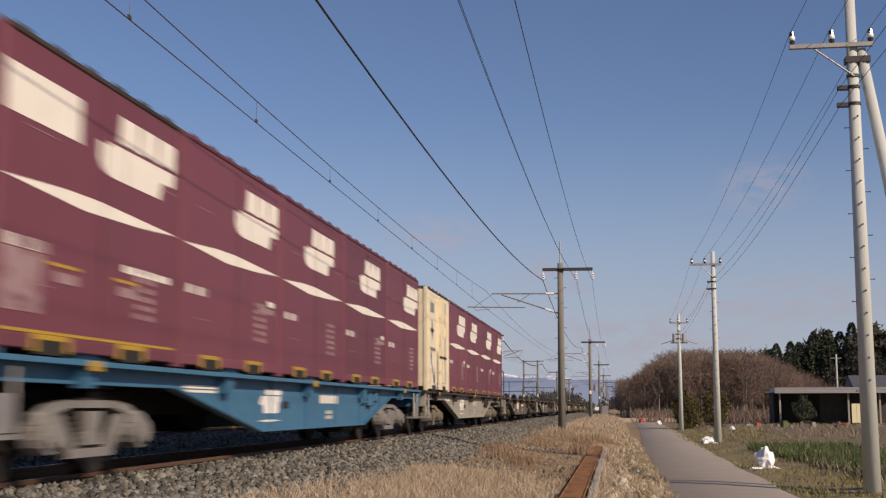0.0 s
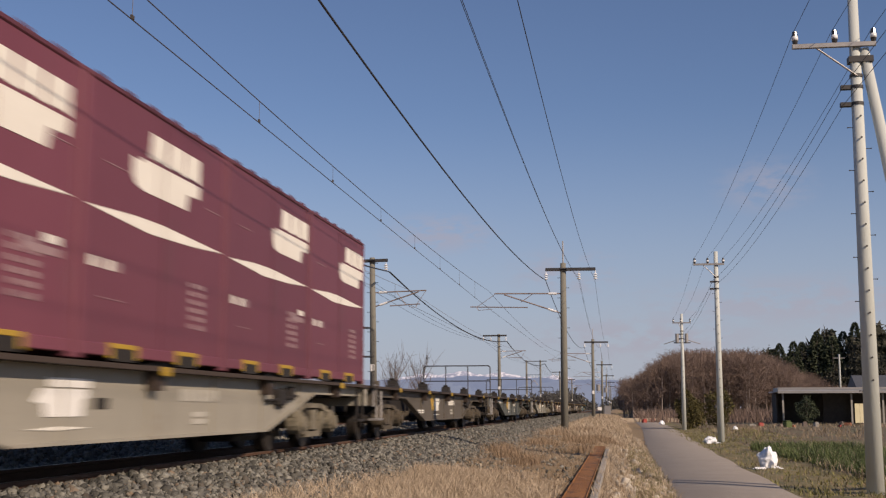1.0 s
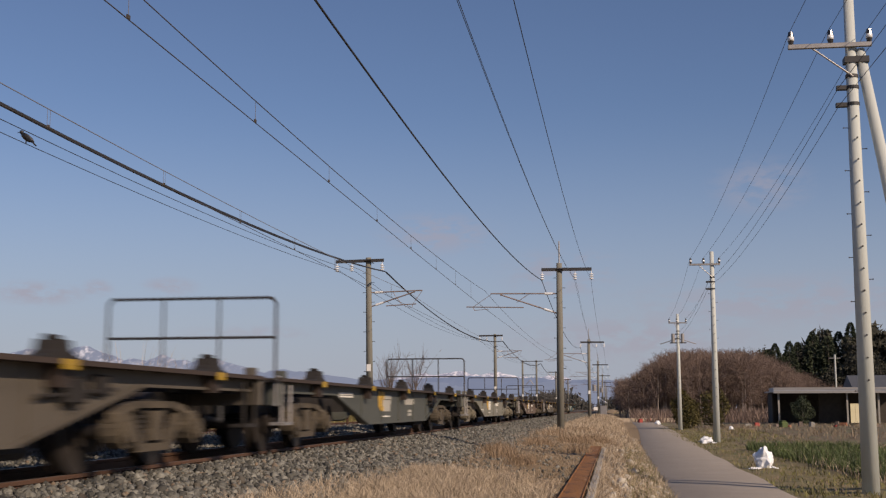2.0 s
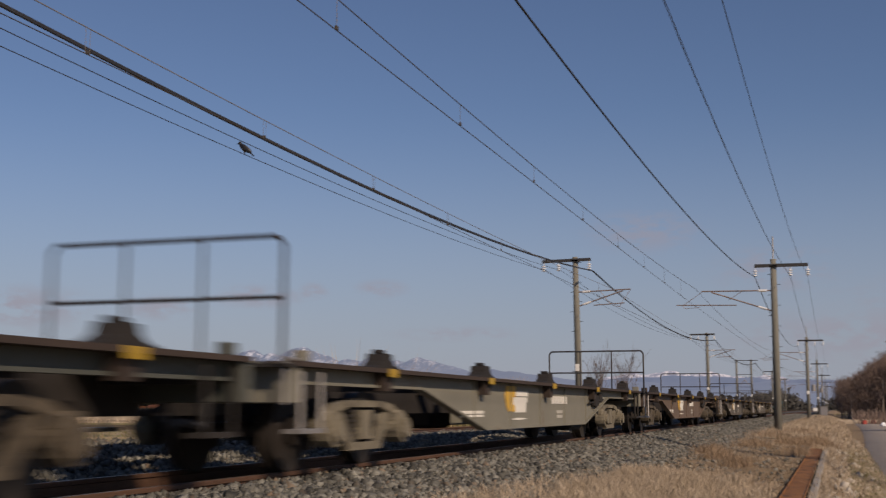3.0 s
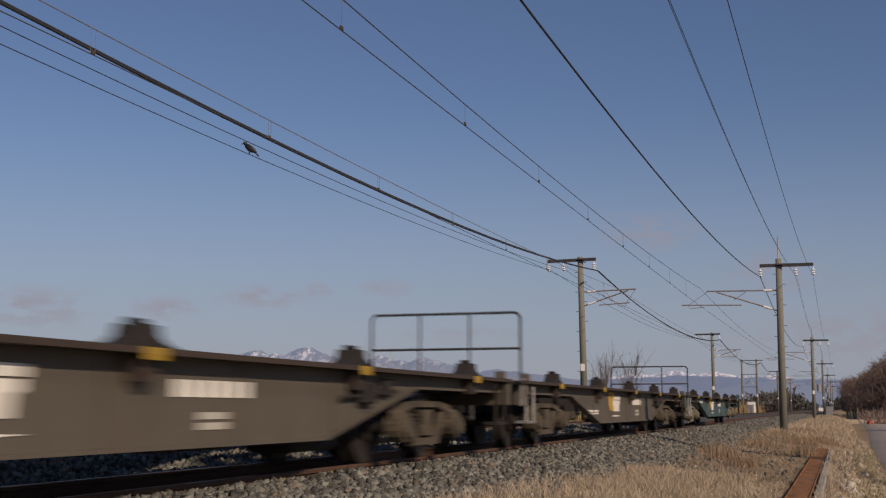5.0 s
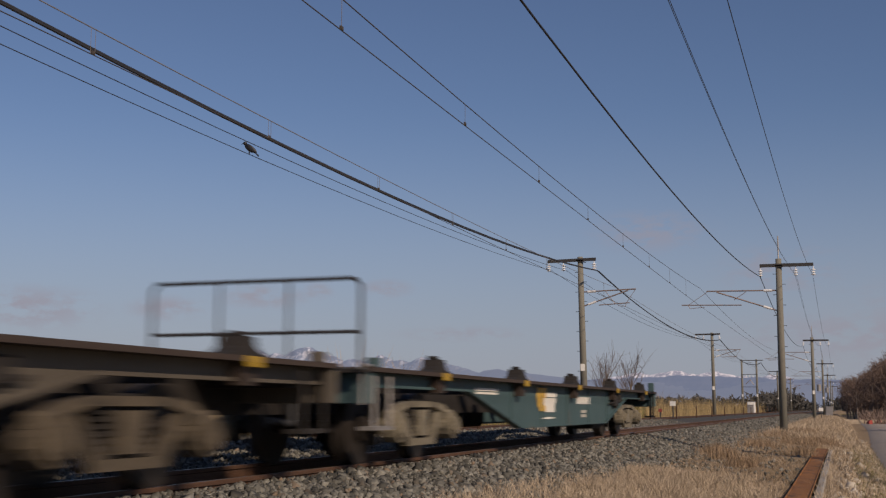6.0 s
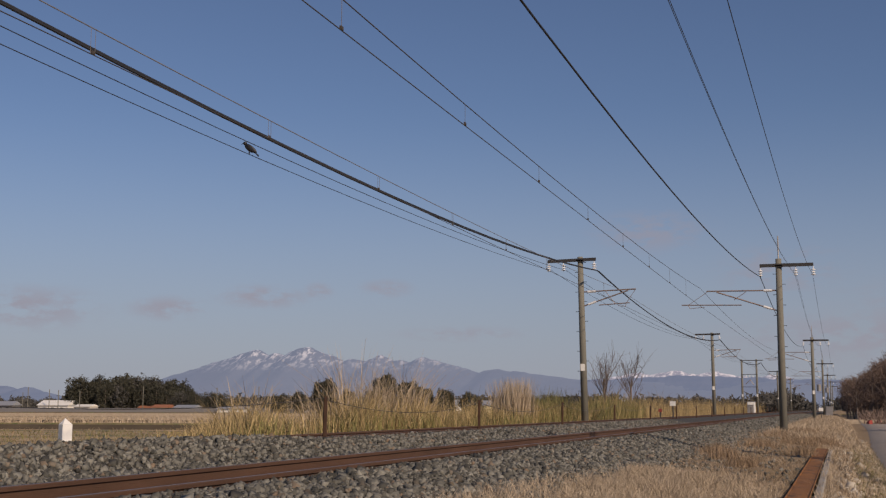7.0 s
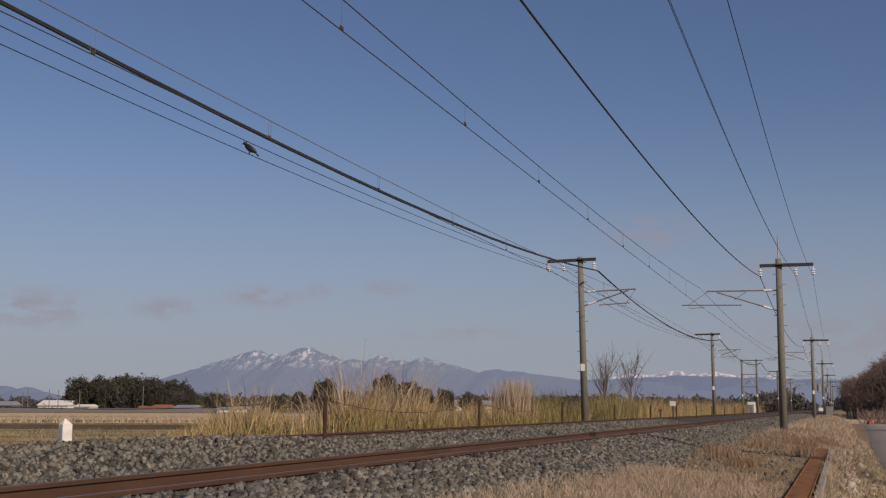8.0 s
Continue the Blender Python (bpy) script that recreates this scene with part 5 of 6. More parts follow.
def bogie(wagon, y, iron, steel):
    b = empty("bogie", pose(0, y, 0), "", "")
    for key in ("label", "category"):
        b[key] = ""
        del b[key]
    b.parent = wagon
    for s in (-1, 1):
        bm = bmesh.new()
        add_prism(bm, [(-1.02, 0.58), (-0.80, 0.66), (-0.45, 0.70), (0.45, 0.70), (0.80, 0.66), (1.02, 0.58), (0.80, 0.56), (0.46, 0.63), (-0.46, 0.63), (-0.80, 0.56)], s * 0.93, s * 1.02)
        for f in (-1, 1):
            add_prism(bm, [(f * 0.72, 0.56), (f * 0.62, 0.58), (f * 0.33, 0.27), (f * 0.36, 0.19), (f * 0.45, 0.20)], s * 0.935, s * 1.015)
        add_prism(bm, [(-0.45, 0.19), (0.45, 0.19), (0.38, 0.27), (-0.38, 0.27)], s * 0.93, s * 1.02)
        frame_ = part("side_frame", bm, iron, b)
        # Coils coloured near black, so the shade of the frame's windows is painted in.
        for k in (-0.25, 0.25):
            bm = bmesh.new()
            for ring in range(7):
                z = 0.275 + 0.05 * ring
                add_tube(bm, (s * 0.93, k, z), (s * 0.93, k, z + 0.028), 0.075, seg=9)
            add_tube(bm, (s * 0.93, k, 0.27), (s * 0.93, k, 0.63), 0.055, seg=6)
            part("spring", bm, GRIME, frame_)
        bm = bmesh.new()
        add_prism(bm, [(-0.15, 0.30), (0.15, 0.30), (0.12, 0.42), (0.17, 0.60), (-0.17, 0.60), (-0.12, 0.42)], s * 0.90, s * 1.03)
        part("bolster_end", bm, iron, frame_)
        for k in (-0.95, 0.95):
            bm = bmesh.new()
            add_disc(bm, s * 0.90, s * 1.10, k, 0.405, 0.165, 14)
            add_disc(bm, s * 1.10, s * 1.15, k, 0.405, 0.11, 12)
            add_box(bm, min(s * 0.93, s * 1.06), max(s * 0.93, s * 1.06), k - 0.15, k + 0.15, 0.46, 0.60, bevel=0.03)
            part("axle_box", bm, iron, b)
            bm = bmesh.new()
            q = k + (0.46 if k < 0 else -0.46)
            add_box(bm, min(s * 0.50, s * 0.62), max(s * 0.50, s * 0.62), q - 0.04, q + 0.04, 0.2, 0.55)
            part("brake_shoe", bm, GRIME, b)
    boxes("bolster", GRIME, b, (-0.95, 0.95, -0.22, 0.22, 0.42, 0.72))
    for k in (-0.95, 0.95):
        bm = bmesh.new()
        for s in (-1, 1):
            add_disc(bm, s * 0.47, s * 0.60, 0, 0, 0.405, 28)
            add_disc(bm, s * 0.44, s * 0.47, 0, 0, 0.432, 28)
            add_disc(bm, s * 0.60, s * 0.66, 0, 0, 0.15, 12)
            for h in range(3):
                u = 2.094 * h
                add_disc(bm, s * 0.60, s * 0.606, 0.25 * math.cos(u), 0.25 * math.sin(u), 0.05, 8)
        add_tube(bm, (-0.9, 0, 0), (0.9, 0, 0), 0.075, seg=12)
        w = part("wheelset", bm, steel, b, "steel wheelset")
        w.location = (0, k, 0.405)
        WHEELS.append((w, k))


def twist_lock(wagon, y, s, paint, painted):
    """A container fastening: a flared hump on the deck, its marked bracket and the gusset below."""
    bm = bmesh.new()
    add_prism(bm, [(y - 0.46, 1.036), (y - 0.24, 1.075), (y - 0.15, 1.12), (y - 0.12, 1.20), (y + 0.12, 1.20), (y + 0.15, 1.12), (y + 0.24, 1.075), (y + 0.46, 1.036)], s * 0.96, s * 1.16)
    add_box(bm, min(s * 1.0, s * 1.10), max(s * 1.0, s * 1.10), y - 0.08, y + 0.08, 1.20, 1.245, bevel=0.012)
    lock = part("container_lock", bm, paint if paint is BLUE else GRIME, wagon, "blue painted container lock" if paint is BLUE else "dark iron container lock")
    if painted:
        boxes("lock_mark", YELLOW, lock, (min(s * 1.228, s * 1.24), max(s * 1.228, s * 1.24), y - 0.14, y + 0.10, 0.945, 1.035), bevel=0.004, label="yellow painted lock bracket")
    bm = bmesh.new()
    add_prism(bm, [(y - 0.13, 0.99), (y + 0.13, 0.99), (y + 0.09, 0.80), (y - 0.09, 0.80)], s * 1.045, s * 1.17)
    part("lock_gusset", bm, paint if paint is BLUE else LIP, wagon)


def wagon(index, paint, words, iron=BOGIE, railing=True, emblem=True, tail=False, belly=(-6.0, -3.3, 3.6, 6.15), marks=(-5.6, 0.81), shift=0.35, bogies=(-7.65, 6.65)):
    w = empty("container_wagon", pose(TRACK, 38.10 + LENGTH * (index - 2), RAIL_TOP_Z), words, "wagon", "wagons of the train")
    for s in (-1, 1):
        bm = bmesh.new()
        add_prism(bm, side_outline(1.01, 0.865, 0.345, belly), s * 1.02, s * 1.045)
        sill = part("side_sill", bm, paint, w)
        bm = bmesh.new()
        add_prism(bm, [(-BODY, 0.99), (BODY, 0.99), (BODY, 1.036), (-BODY, 1.036)], s * 0.90, s * 1.225)
        part("top_flange", bm, paint if paint is BLUE else LIP, sill, "deck edge flange" if paint is BLUE else "rusty dark deck edge")
        bm = bmesh.new()
        lo = side_outline(0.98, 0.865, 0.345, belly)[1:7]
        for (ya, za), (yb, zb) in zip(lo[:-1], lo[1:]):
            add_prism(bm, [(ya, za), (yb, zb), (yb, zb - 0.03), (ya, za - 0.03)], s * 0.96, s * 1.09)
        part("bottom_flange", bm, paint, sill)
        for k in range(-4, 5):
            y = 1.9 * k
            lowz = float(np.interp(y, belly, (0.865, 0.345, 0.345, 0.865))) + 0.01
            if 0.98 - lowz > 0.2:
                boxes("stiffener", paint, sill, (min(s * 1.045, s * 1.065), max(s * 1.045, s * 1.065), y - 0.015, y + 0.015, lowz, 0.985))
        n = s * 1.048
        lo, hi = min(n, n + s * 0.006), max(n, n + s * 0.006)
        lab = lambda y0, y1, z0, z1, m, name, text: boxes(name, m, sill, (lo, hi, y0, y1, z0, z1), label=text)
        f = s
        white = (WORN if paint is GREENP else LETTER) if emblem else WHITE
        # number panel, load panel and emblem as plain bars and blocks
        a, b = sorted((0.85 * f, 2.1 * f))
        for k in range(6):
            u = a + (b - a) * k / 6
            lab(u + 0.02, u + (b - a) / 6 - 0.02, 0.70, 0.83, WORN if paint in (GREENP, PALE_GREYP) else LETTER, "lettering_bar", "worn white lettering bar")
        for k in range(2):
            lab(a + 0.40, a + 0.85, 0.45 + 0.08 * k, 0.505 + 0.08 * k, WORN, "lettering_bar", "worn white lettering bar")
        a, b = sorted((marks[0] * f, (marks[0] + 1.15) * f))
        for k in range(4):
            lab(a + 0.27 * k, a + 0.27 * k + 0.25, marks[1], marks[1] + 0.03, LETTER, "lettering_bar", "worn pale lettering bar")
            lab(a + 0.27 * k, a + 0.27 * k + 0.25, marks[1] + 0.045, marks[1] + 0.085, LETTER, "lettering_bar", "worn white lettering bar")
        e = -2.2 * f if emblem else -2.75 * f
        bm = bmesh.new()
        add_prism(bm, [(e + f * u, z) for u, z in ((0.48, 0.79), (1.34, 0.79), (1.34, 0.72), (1.26, 0.70), (1.24, 0.555), (0.56, 0.555), (0.52, 0.66), (0.36, 0.68))], lo, hi)
        part("emblem", bm, white, sill, "plain white painted emblem")
        lab(*sorted((e + 0.62 * f, e + 1.38 * f)), 0.805, 0.885, white, "emblem_bar", "plain white painted bar")
        bm = bmesh.new()
        add_prism(bm, [(e + f * u, z) for u, z in ((0.25, 0.455), (0.8, 0.475), (1.4, 0.455), (0.8, 0.438))], lo, hi)
        part("emblem_stroke", bm, LETTER, sill, "thin white stroke")
        if emblem:
            bm = bmesh.new()
            add_prism(bm, [(e + f * u, z) for u, z in ((0, 0.80), (0.08, 0.955), (0.62, 0.955), (0.60, 0.80), (0.46, 0.78), (0.44, 0.68), (0.56, 0.66), (0.58, 0.57), (0.2, 0.57), (0.06, 0.66))], lo, hi + 0.002 if s > 0 else hi)
            part("emblem_flash", bm, GOLD, sill, "faded orange painted emblem")
        if not emblem:
            # No hole is cut: a dark plate paints the slot's inner shade.
            boxes("drain_slot", GRIME, sill, (lo, hi, -1.12 * f - 0.14, -1.12 * f + 0.14, 0.62, 0.72), label="flat dark plate painted as a shaded slot")
        for i in range(5):
            twist_lock(w, -7.72 + 3.86 * i + shift, s, paint, emblem or i % 2 == 0)
        # grab irons and the brake gear on the sill
        gear = paint if paint is BLUE else GRIME
        bars("hand_brake_rod", gear, sill, ((s * 1.10, 3.9, 0.72), (s * 1.10, 5.4, 0.80), 0.02), ((s * 1.10, 4.6, 0.90), (s * 1.10, 4.6, 0.62), 0.03))
        boxes("valve_box", gear, sill, (min(s * 1.03, s * 1.14), max(s * 1.03, s * 1.14), 4.35, 4.75, 0.66, 0.88), bevel=0.02)
        boxes("valve_box", gear, sill, (min(s * 1.03, s * 1.12), max(s * 1.03, s * 1.12), 5.0, 5.25, 0.74, 0.93), bevel=0.02)
    for y in (-9.2, -7.1, -5.65, -3.77, -1.88, 0, 1.88, 3.77, 5.65, 7.1, 9.2):
        boxes("cross_beam", GRIME, w, (-1.02, 1.02, y - 0.06, y + 0.06, 0.80, 0.98))
    boxes("centre_sill", GRIME, w, (-0.22, 0.22, -BODY, BODY, 0.55, 0.92))
    boxes("brake_cylinder", GRIME, w, (-0.9, -0.3, -1.6, -0.6, 0.3, 0.6), bevel=0.06)
    boxes("air_tank", GRIME, w, (0.25, 0.9, 0.9, 2.1, 0.28, 0.62), bevel=0.06)
    boxes("brake_box", GRIME, w, (0.3, 0.85, 3.3, 4.4, 0.2, 0.5), bevel=0.06)
    for s in (-1, 1):
        y = s * BODY
        boxes("end_beam", paint, w, (-1.2, 1.2, min(y, y - s * 0.12), max(y, y - s * 0.12), 0.66, 1.034), bevel=0.01)
        bm = bmesh.new()
        add_box(bm, -0.12, 0.12, min(y, y + s * 0.38), max(y, y + s * 0.38), 0.74, 0.98, bevel=0.03)
        add_box(bm, -0.2, 0.16, min(y + s * 0.30, y + s * 0.40), max(y + s * 0.30, y + s * 0.40), 0.70, 1.02, bevel=0.03)
        part("coupler", bm, GRIME, w, "dark iron knuckle coupler")
        bars("air_hose", CABLE, w, ((0.35, y, 0.72), (0.4, y + s * 0.12, 0.45), 0.03), ((0.4, y + s * 0.12, 0.45), (0.3, y + s * 0.36, 0.5), 0.03))
        for x in (-1, 1):
            bm = bmesh.new()
            z = 0.42
            yy = y - s * 0.45
            for k in (-0.22, 0.22):
                add_tube(bm, (x * 1.16, yy + k, 0.95), (x * 1.16, yy + k, z), 0.022, seg=6)
            add_box(bm, min(x * 1.0, x * 1.2), max(x * 1.0, x * 1.2), yy - 0.25, yy + 0.25, z - 0.03, z + 0.01)
            part("step", bm, GALV if s < 0 or paint is BLUE else GRIME, w, "pale steel step" if s < 0 or paint is BLUE else "dark steel step")
            if paint is BLUE:
                boxes("ladder_plate", GALV, w, (min(x * 1.17, x * 1.2), max(x * 1.17, x * 1.2), yy - 0.2, yy + 0.2, 0.44, 0.74), label="pale steel ladder plate")
            boxes("corner_post", paint, w, (min(x * 1.06, x * 1.2), max(x * 1.06, x * 1.2), y - s * 0.3 - 0.05, y - s * 0.3 + 0.05, 1.036, 1.26 if tail and s > 0 else 1.14), bevel=0.01)
    boxes("deck_plate", GRIME, w, (-0.95, 0.95, 8.6, BODY, 0.975, 1.005), (-1.22, 1.22, -BODY - 0.2, -BODY - 0.002, 0.975, 1.008), (-0.9, 0.9, -BODY + 0.13, -8.6, 0.975, 1.005))
    if railing:
        y, t = -10.04, 1.92 if tail else (2.12 if index < 6 else 2.05)
        hoop = bmesh.new()
        for a, b in (((-1.2, 1.0), (-1.2, t - 0.07)), ((1.2, 1.0), (1.2, t - 0.07)), ((-1.2, t - 0.07), (-1.14, t)), ((1.2, t - 0.07), (1.14, t)), ((-1.14, t), (1.14, t))):
            add_tube(hoop, (a[0], y, a[1]), (b[0], y, b[1]), 0.021, seg=7)
        hoop = part("end_railing", hoop, STEEL, w, "tubular steel end railing")
        bars("cross_rail", STEEL, hoop, ((-1.18, y, t - 0.54), (1.18, y, t - 0.54), 0.019))
        for x in (-0.4, 0.4):
            bars("upright", STEEL, hoop, ((x, y, 1.0), (x, y, t - 0.01), 0.017))
        for x in (1.12,):
            bars("grab_iron", GALV, w, ((x + 0.06, y + 0.1, 0.65), (x + 0.06, y + 0.1, 1.05), 0.018), ((x + 0.06, y + 0.1, 1.05), (x + 0.06, y + 0.35, 1.05), 0.018), label="pale grab iron")
    bogie(w, bogies[0], iron, WHEEL)
    bogie(w, bogies[1], iron, WHEEL)
    TRAIN.append(w)
    return w


CW, CL, CH = 1.225, 3.76, 2.55


def container_shell(c, paint, rim):
    bm = bmesh.new()
    add_box(bm, -CW + 0.012, CW - 0.012, -CL / 2 + 0.02, CL / 2 - 0.02, 0.10, CH - 0.05, bevel=0.01)
    body = part("body", bm, paint, c)
    for s in (-1, 1):
        for e in (-1, 1):
            boxes("corner_post", paint, c, (min(s * CW, s * (CW - 0.10)), max(s * CW, s * (CW - 0.10)), min(e * CL / 2, e * (CL / 2 - 0.09)), max(e * CL / 2, e * (CL / 2 - 0.09)), 0.0, CH - 0.02), bevel=0.008)
        boxes("bottom_rail", paint, c, (min(s * CW, s * (CW - 0.08)), max(s * CW, s * (CW - 0.08)), -CL / 2 + 0.09, CL / 2 - 0.09, 0.04, 0.15), bevel=0.008)
    bm = bmesh.new()
    add_box(bm, -CW - 0.004, CW + 0.004, -CL / 2 + 0.004, CL / 2 - 0.004, CH - 0.075, CH - 0.02, bevel=0.012)
    add_box(bm, -CW + 0.05, CW - 0.05, -CL / 2 + 0.06, CL / 2 - 0.06, CH - 0.03, CH + 0.004, bevel=0.012)
    part("roof", bm, rim, c)
    for s in (-1, 1):
        for k in range(6):
            y = -CL / 2 + 0.35 + 0.6 * k
            boxes("roof_clip", rim, c, (min(s * (CW + 0.008), s * (CW - 0.06)), max(s * (CW + 0.008), s * (CW - 0.06)), y - 0.07, y + 0.07, CH - 0.06, CH + 0.006), bevel=0.008)
    return body


def maroon_container(m, index, at, noticed):
    c = empty("freight_container", m, "maroon steel container with white emblem and stripe", "container", "containers on the train")
    body = container_shell(c, MAROON, LIP if noticed else MAROON_DARK)
    for s in (-1, 1):
        x0, x1 = sorted((s * (CW - 0.012), s * (CW - 0.007)))
        f = s
        L = CL

        def plate(name, pts, material, text, parent=body):
            bm = bmesh.new()
            add_prism(bm, [((u - 0.5) * L * f, z) for u, z in pts], x0, x1)
            return part(name, bm, material, parent, text)

        # emblem drawn as plain blocks: three above, a rounded pair below
        for k in range(3):
            u = at + 0.126 * k
            plate("emblem_block", [(u + 0.004, 2.01), (u + 0.06, 2.035), (u + 0.122, 2.01), (u + 0.122, 2.28), (u + 0.016, 2.28)], LETTER, "white painted emblem block")
        plate("emblem_block", [(at + u, z) for u, z in ((-0.105, 1.78), (-0.085, 1.70), (-0.03, 1.665), (0.05, 1.665), (0.05, 1.985), (-0.045, 1.985), (-0.055, 1.95), (-0.105, 1.95))], LETTER, "white painted emblem block")
        plate("emblem_block", [(at + u, z) for u, z in ((0.056, 1.665), (0.27, 1.665), (0.285, 1.83), (0.37, 1.85), (0.375, 1.985), (0.056, 1.985))], LETTER, "white painted emblem block")
        plate("stripe", [(0.02, 1.34), (0.30, 1.395), (0.48, 1.405), (0.975, 1.355), (0.72, 1.30), (0.40, 1.27)], LETTER, "tapered white painted stripe")
        for k in range(4):
            u = 0.055 + 0.045 * k
            plate("lettering_bar", [(u, 0.81), (u + 0.036, 0.81), (u + 0.040, 0.905), (u + 0.004, 0.905)], FADED if k % 2 else LETTER, "white lettering bar")
        for k in range(6):
            for u in (0.70, 0.745, 0.79):
                z = 0.42 + 0.088 * k
                plate("lettering_bar", [(u, z), (u + 0.034, z), (u + 0.034, z + 0.05), (u, z + 0.05)], FADED, "pale lettering bar")
        if noticed:
            plate("notice_panel", [(0.01, 1.84), (0.365, 1.84), (0.365, 2.23), (0.01, 2.23)], LETTER, "large white painted panel")
            plate("notice_panel", [(0.04, 0.82), (0.205, 0.82), (0.205, 0.90), (0.04, 0.90)], FADED, "pale worn painted panel")
            plate("notice_panel", [(0.03, 0.32), (0.205, 0.32), (0.205, 0.80), (0.03, 0.80)], FADED, "pale worn painted panel")
            for u in (0.235, 0.575):
                plate("yellow_mark", [(u, 0.73), (u + 0.15, 0.73), (u + 0.15, 0.76), (u, 0.76)], YELLOW, "small yellow painted mark")
                plate("note", [(u + 0.03, 0.60), (u + 0.14, 0.60), (u + 0.14, 0.69), (u + 0.03, 0.69)], FADED, "faded pink painted note")
            plate("base_strip", [(0.0, 0.165), (0.985, 0.165), (0.985, 0.19), (0.0, 0.19)], YELLOW, "dull yellow strip along the base")
            for k in range(6):
                plate("lettering_bar", [(0.63 + 0.052 * k, 0.83), (0.672 + 0.052 * k, 0.83), (0.672 + 0.052 * k, 0.90), (0.63 + 0.052 * k, 0.90)], LETTER, "white lettering bar")
        if index % 2:
            plate("lettering_bar", [(0.74, 0.80), (0.93, 0.80), (0.93, 0.87), (0.74, 0.87)], FADED, "pale lettering bar")
            plate("lettering_bar", [(0.85, 0.90), (0.92, 0.90), (0.92, 0.97), (0.85, 0.97)], LETTER, "white lettering bar")
        # pressed panel seams and lashing bars
        for u in (0.5, 0.02, 0.98):
            plate("panel_seam", [(u - 0.004, 0.16), (u + 0.004, 0.16), (u + 0.004, CH - 0.1), (u - 0.004, CH - 0.1)], MAROON_DARK, "dark panel seam")
        for u, z in ((0.12, 1.78), (0.83, 1.78), (0.12, 0.55), (0.70, 0.42)):
            plate("lashing_bar", [(u, z), (u + 0.13, z - 0.004), (u + 0.13, z + 0.004), (u, z + 0.008)], FADED, "thin pale lashing bar")
        for u in (0.26, 0.69):
            p0, p1 = sorted(((u - 0.085 - 0.5) * L * f, (u + 0.085 - 0.5) * L * f))
            xa, xb = sorted((s * (CW - 0.02), s * (CW + 0.006)))
            pocket = boxes("fork_pocket", YELLOW, c, (xa, xb, p0, p1, 0.115, 0.16), (xa, xb, p0, p0 + 0.06, 0.02, 0.12), (xa, xb, p1 - 0.06, p1, 0.02, 0.12), bevel=0.004, label="yellow-edged fork pocket")
            xa, xb = sorted((s * (CW - 0.06), s * (CW + 0.002)))
            # Solid block plugs the opening; its black paints the shade inside the pocket.
            boxes("pocket_mouth", GRIME, pocket, (xa, xb, p0 + 0.06, p1 - 0.06, 0.0, 0.114))
    for e in (-1, 1):
        bm = bmesh.new()
        for k in range(9):
            x = -1.0 + 0.25 * k
            add_box(bm, x - 0.05, x + 0.05, min(e * (CL / 2 - 0.03), e * (CL / 2 - 0.002)), max(e * (CL / 2 - 0.03), e * (CL / 2 - 0.002)), 0.2, CH - 0.15, bevel=0.01)
        part("end_corrugation", bm, MAROON, c)
    TRAIN.append(c)


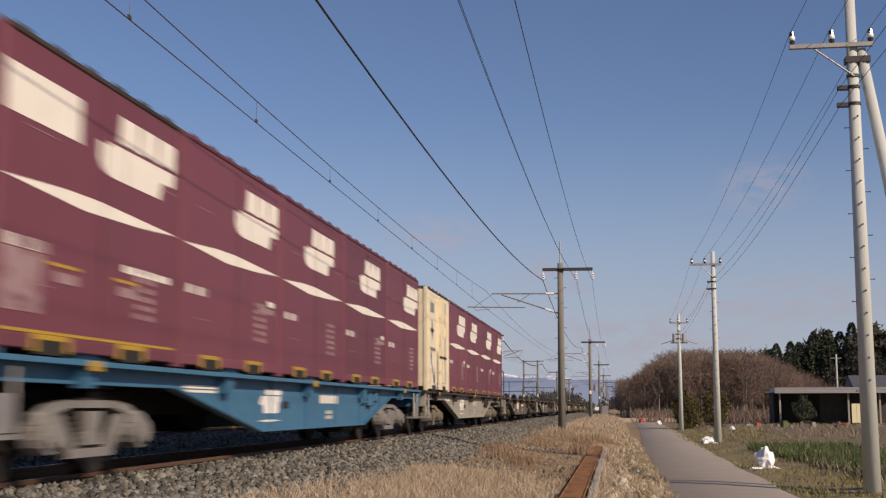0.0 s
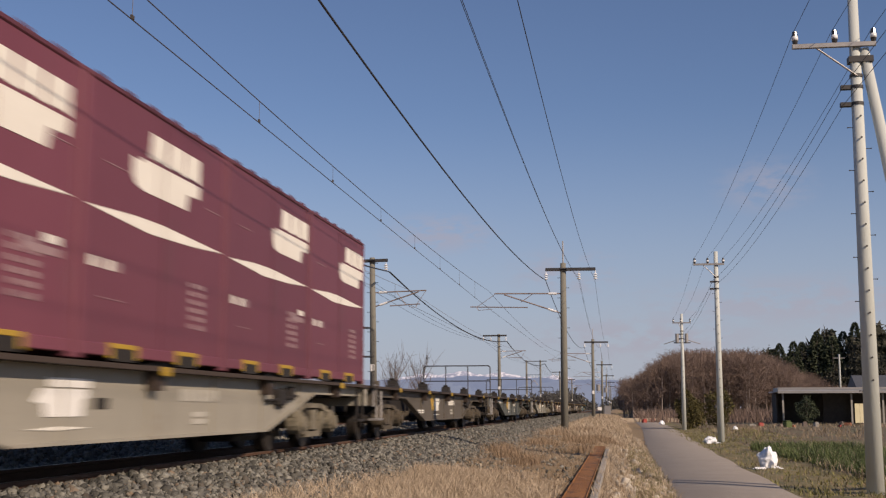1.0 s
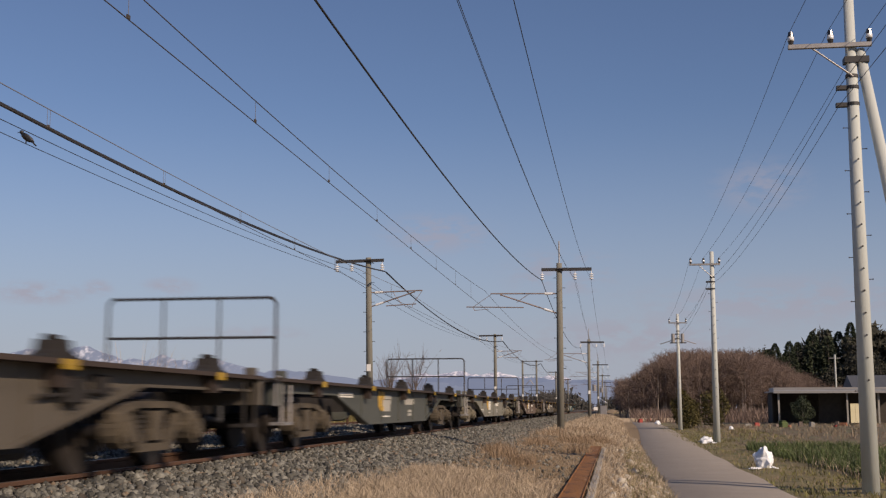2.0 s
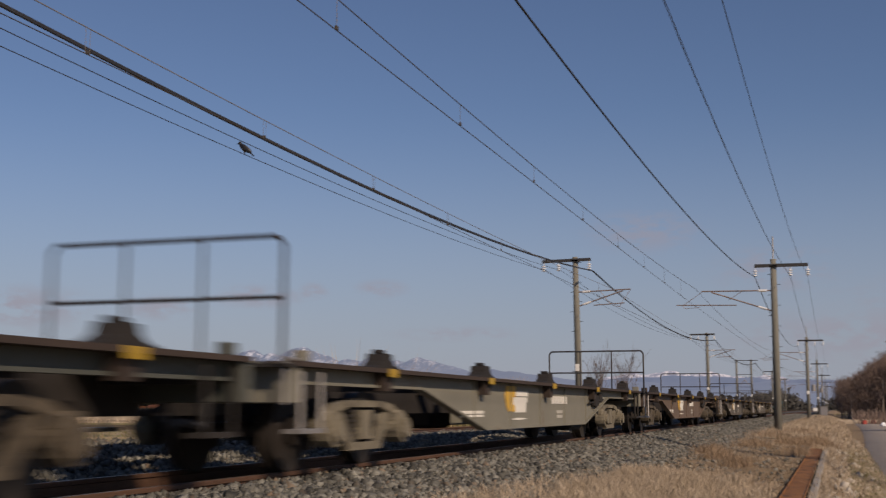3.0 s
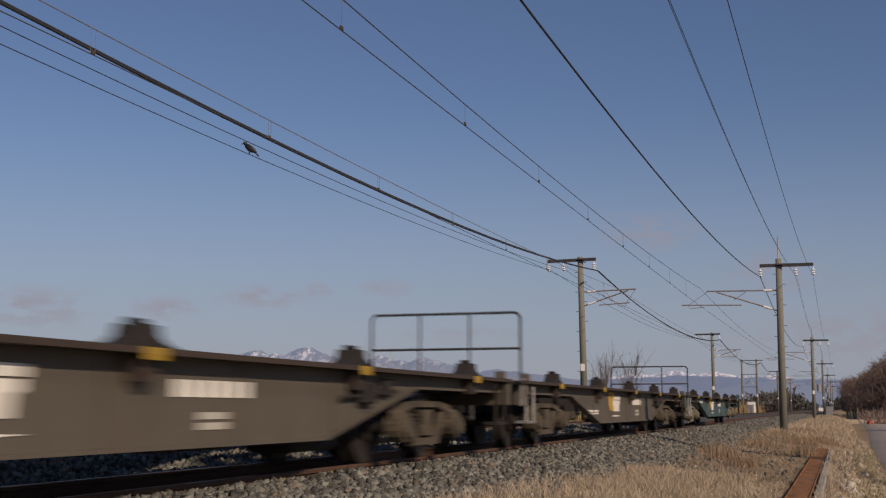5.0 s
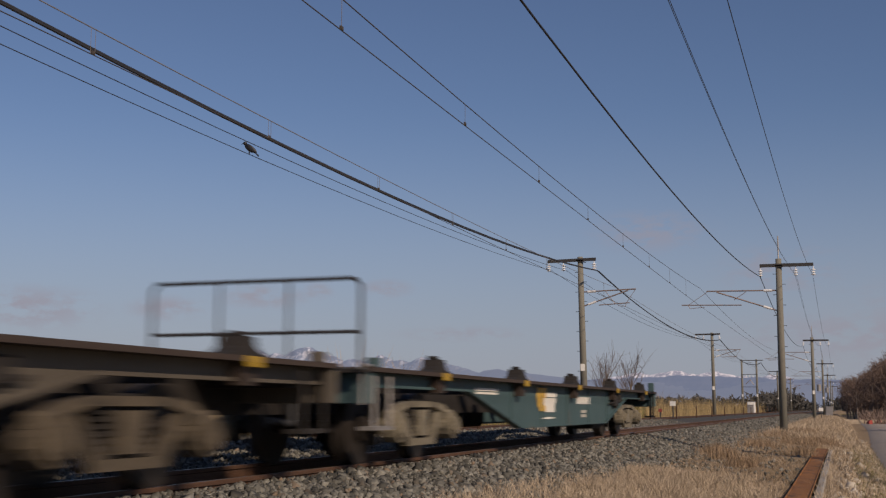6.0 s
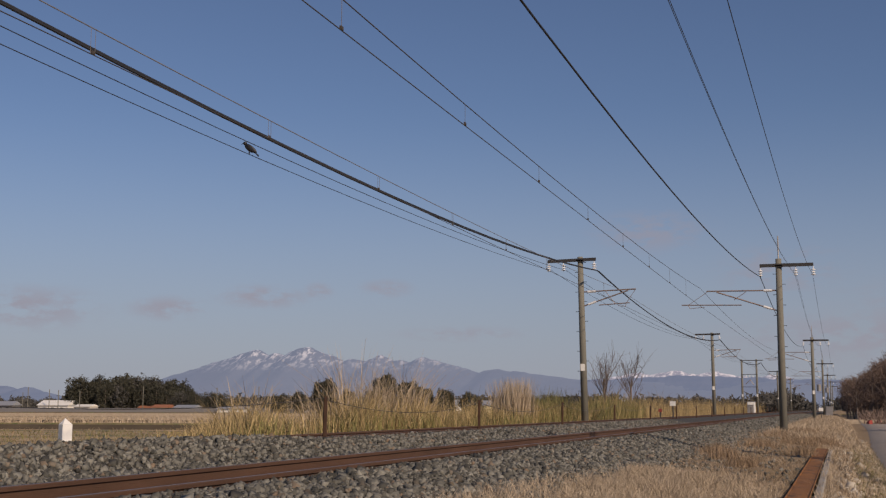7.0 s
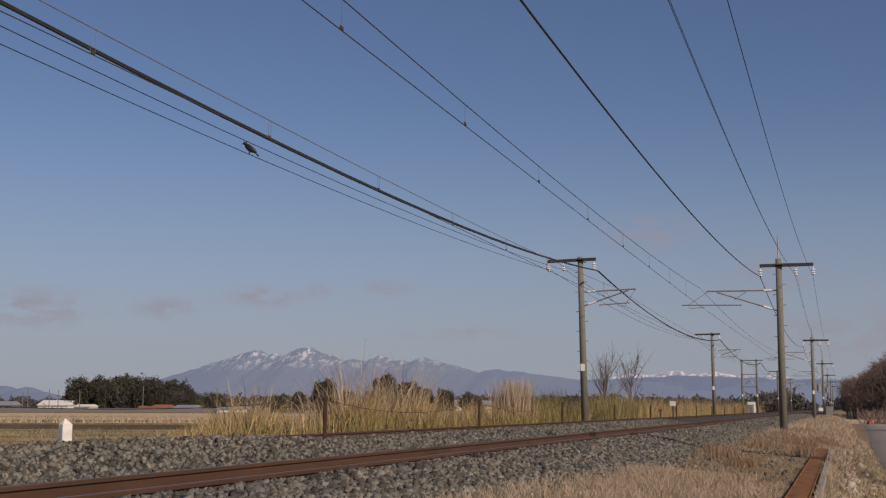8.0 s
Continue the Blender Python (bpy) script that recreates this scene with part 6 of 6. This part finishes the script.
def ivory_container(m):
    c = empty("freight_container", m, "ivory steel container with a blue band and side doors", "container", "containers on the train")
    body = container_shell(c, CREAM_BOX, LIP)
    for s in (-1, 1):
        def plate(name, y0, y1, z0, z1, material, text, proud=0.006, parent=body):
            xa, xb = sorted((s * (CW - 0.013), s * (CW - 0.012 + proud)))
            a, b = sorted((y0 * s, y1 * s))
            return boxes(name, material, parent, (xa, xb, a, b, z0, z1), label=text)

        for y in (0.30, 0.95):
            d = plate("door", y - 0.31, y + 0.31, 0.22, CH - 0.14, CREAM_BOX, "ivory side door", 0.018, c)
            for u in (-0.14, 0.14):
                plate("lock_rod", y + u - 0.018, y + u + 0.018, 0.18, CH - 0.1, CREAM_BOX, "upright lock rod", 0.04, d)
                plate("rod_handle", y + u - 0.06, y + u + 0.06, 0.85, 0.91, GRIME, "dark rod handle", 0.05, d)
        plate("blue_band", 1.0, 1.25, 0.2, 1.45, BLUE_STRIPE, "blue painted band", 0.022)
        plate("blue_band", 1.0, 1.25, 2.05, 2.35, BLUE_STRIPE, "blue painted band", 0.022)
        plate("green_band", 1.02, 1.22, 1.70, 1.98, LEAF, "green painted mark", 0.022)
        plate("lettering_bar", -1.35, -0.75, 1.95, 2.2, GALV, "grey lettering bar")
        plate("lettering_bar", -1.35, -0.55, 1.0, 1.08, GALV, "grey lettering bar")
        plate("notice", -1.3, -0.95, 0.55, 0.75, WHITE, "white notice")
        xa, xb = sorted((s * (CW - 0.013), s * (CW - 0.006)))
        bm = bmesh.new()
        add_prism(bm, [((-1.05 + u) * s, z) for u, z in ((-0.33, 1.5), (-0.08, 1.57), (0, 1.80), (0.08, 1.57), (0.33, 1.5), (0.08, 1.43), (0, 1.20), (-0.08, 1.43))], xa, xb)
        part("emblem", bm, STEEL, body, "dark star-shaped emblem")
        plate("rib", -1.72, -1.68, 0.2, 2.4, CREAM_BOX, "upright rib", 0.03)
        for y in (-0.35, -0.05, 1.24, 1.70):
            plate("rib", y, y + 0.04, 0.2, 2.4, CREAM_BOX, "upright rib", 0.03)
        # Solid dark strip between the doors, coloured as the shade of the gap.
        plate("hinge_shadow", 0.615, 0.635, 0.2, 2.38, LIP, "dark strip painted as shade in the door gap", 0.02)
        for z in (0.45, 1.15, 1.85):
            plate("hinge", -0.02, 0.10, z, z + 0.06, LIP, "dark hinge", 0.03)
        # Pockets are flat dark plates, their hollow shade given as colour.
        for y in (-0.9, 0.9):
            plate("fork_pocket", y - 0.25, y + 0.25, 0.0, 0.14, GRIME, "dark plate painted as a shaded fork pocket", 0.02, c)
    TRAIN.append(c)


wagon(1, BLUE, "blue flat wagon loaded with maroon containers", BOGIE_PALE, railing=False, emblem=False, belly=(-5.55, -2.35, 4.1, 6.8), marks=(-5.2, 0.80), shift=-0.1, bogies=(-7.4, 6.9))
wagon(2, PALE_GREYP, "pale grey flat wagon loaded with containers", BOGIE_DUST, railing=False, emblem=False, belly=(-5.8, -2.8, 4.0, 6.5), shift=0.0)
wagon(3, OLIVEP, "empty dull olive flat wagon on dusty bogies", marks=(-4.4, 0.50))
wagon(4, GREENP, "empty grey-green flat wagon with orange emblem")
wagon(5, GREYP, "empty grey flat wagon with orange emblem", BOGIE_DUST, marks=(-4.4, 0.50))
wagon(6, BROWNP, "empty rust-brown flat wagon with orange emblem", marks=(-4.4, 0.50))
wagon(7, OLIVEP, "empty dull olive flat wagon on dusty bogies", marks=(-4.4, 0.50))
wagon(8, OLIVEP, "empty dull brown flat wagon on dusty bogies", marks=(-4.4, 0.50))
wagon(9, TEALP, "empty teal flat wagon at the train's tail", BOGIE_DUST, tail=True)
EMBLEM_AT = {(1, 0): 0.575, (1, 1): 0.58, (1, 2): 0.43, (1, 3): 0.44, (1, 4): 0.60, (2, 1): 0.57, (2, 2): 0.39, (2, 3): 0.60, (2, 4): 0.61}
for k in (1, 2):
    for i in range(5):
        m = pose(TRACK, (17.57 if k == 1 else 37.95) + 3.82 * (i - 2), RAIL_TOP_Z + 1.05)
        if k == 2 and i == 0:
            ivory_container(m)
        else:
            maroon_container(m, i, EMBLEM_AT[k, i], (k, i) == (1, 0))


def motions():
    """The train rolls past at a steady speed; its wheels turn."""
    for ob in TRAIN:
        x, y, z = ob.location
        walk(ob, [(k / 4, pose(x, y - SPEED * k / 4, z)) for k in range(33)])
    for w, y in WHEELS:
        walk(w, [(k / FPS, pose(0, y, 0.405, 80 * k, 0, 0)) for k in range(241)])


motions()
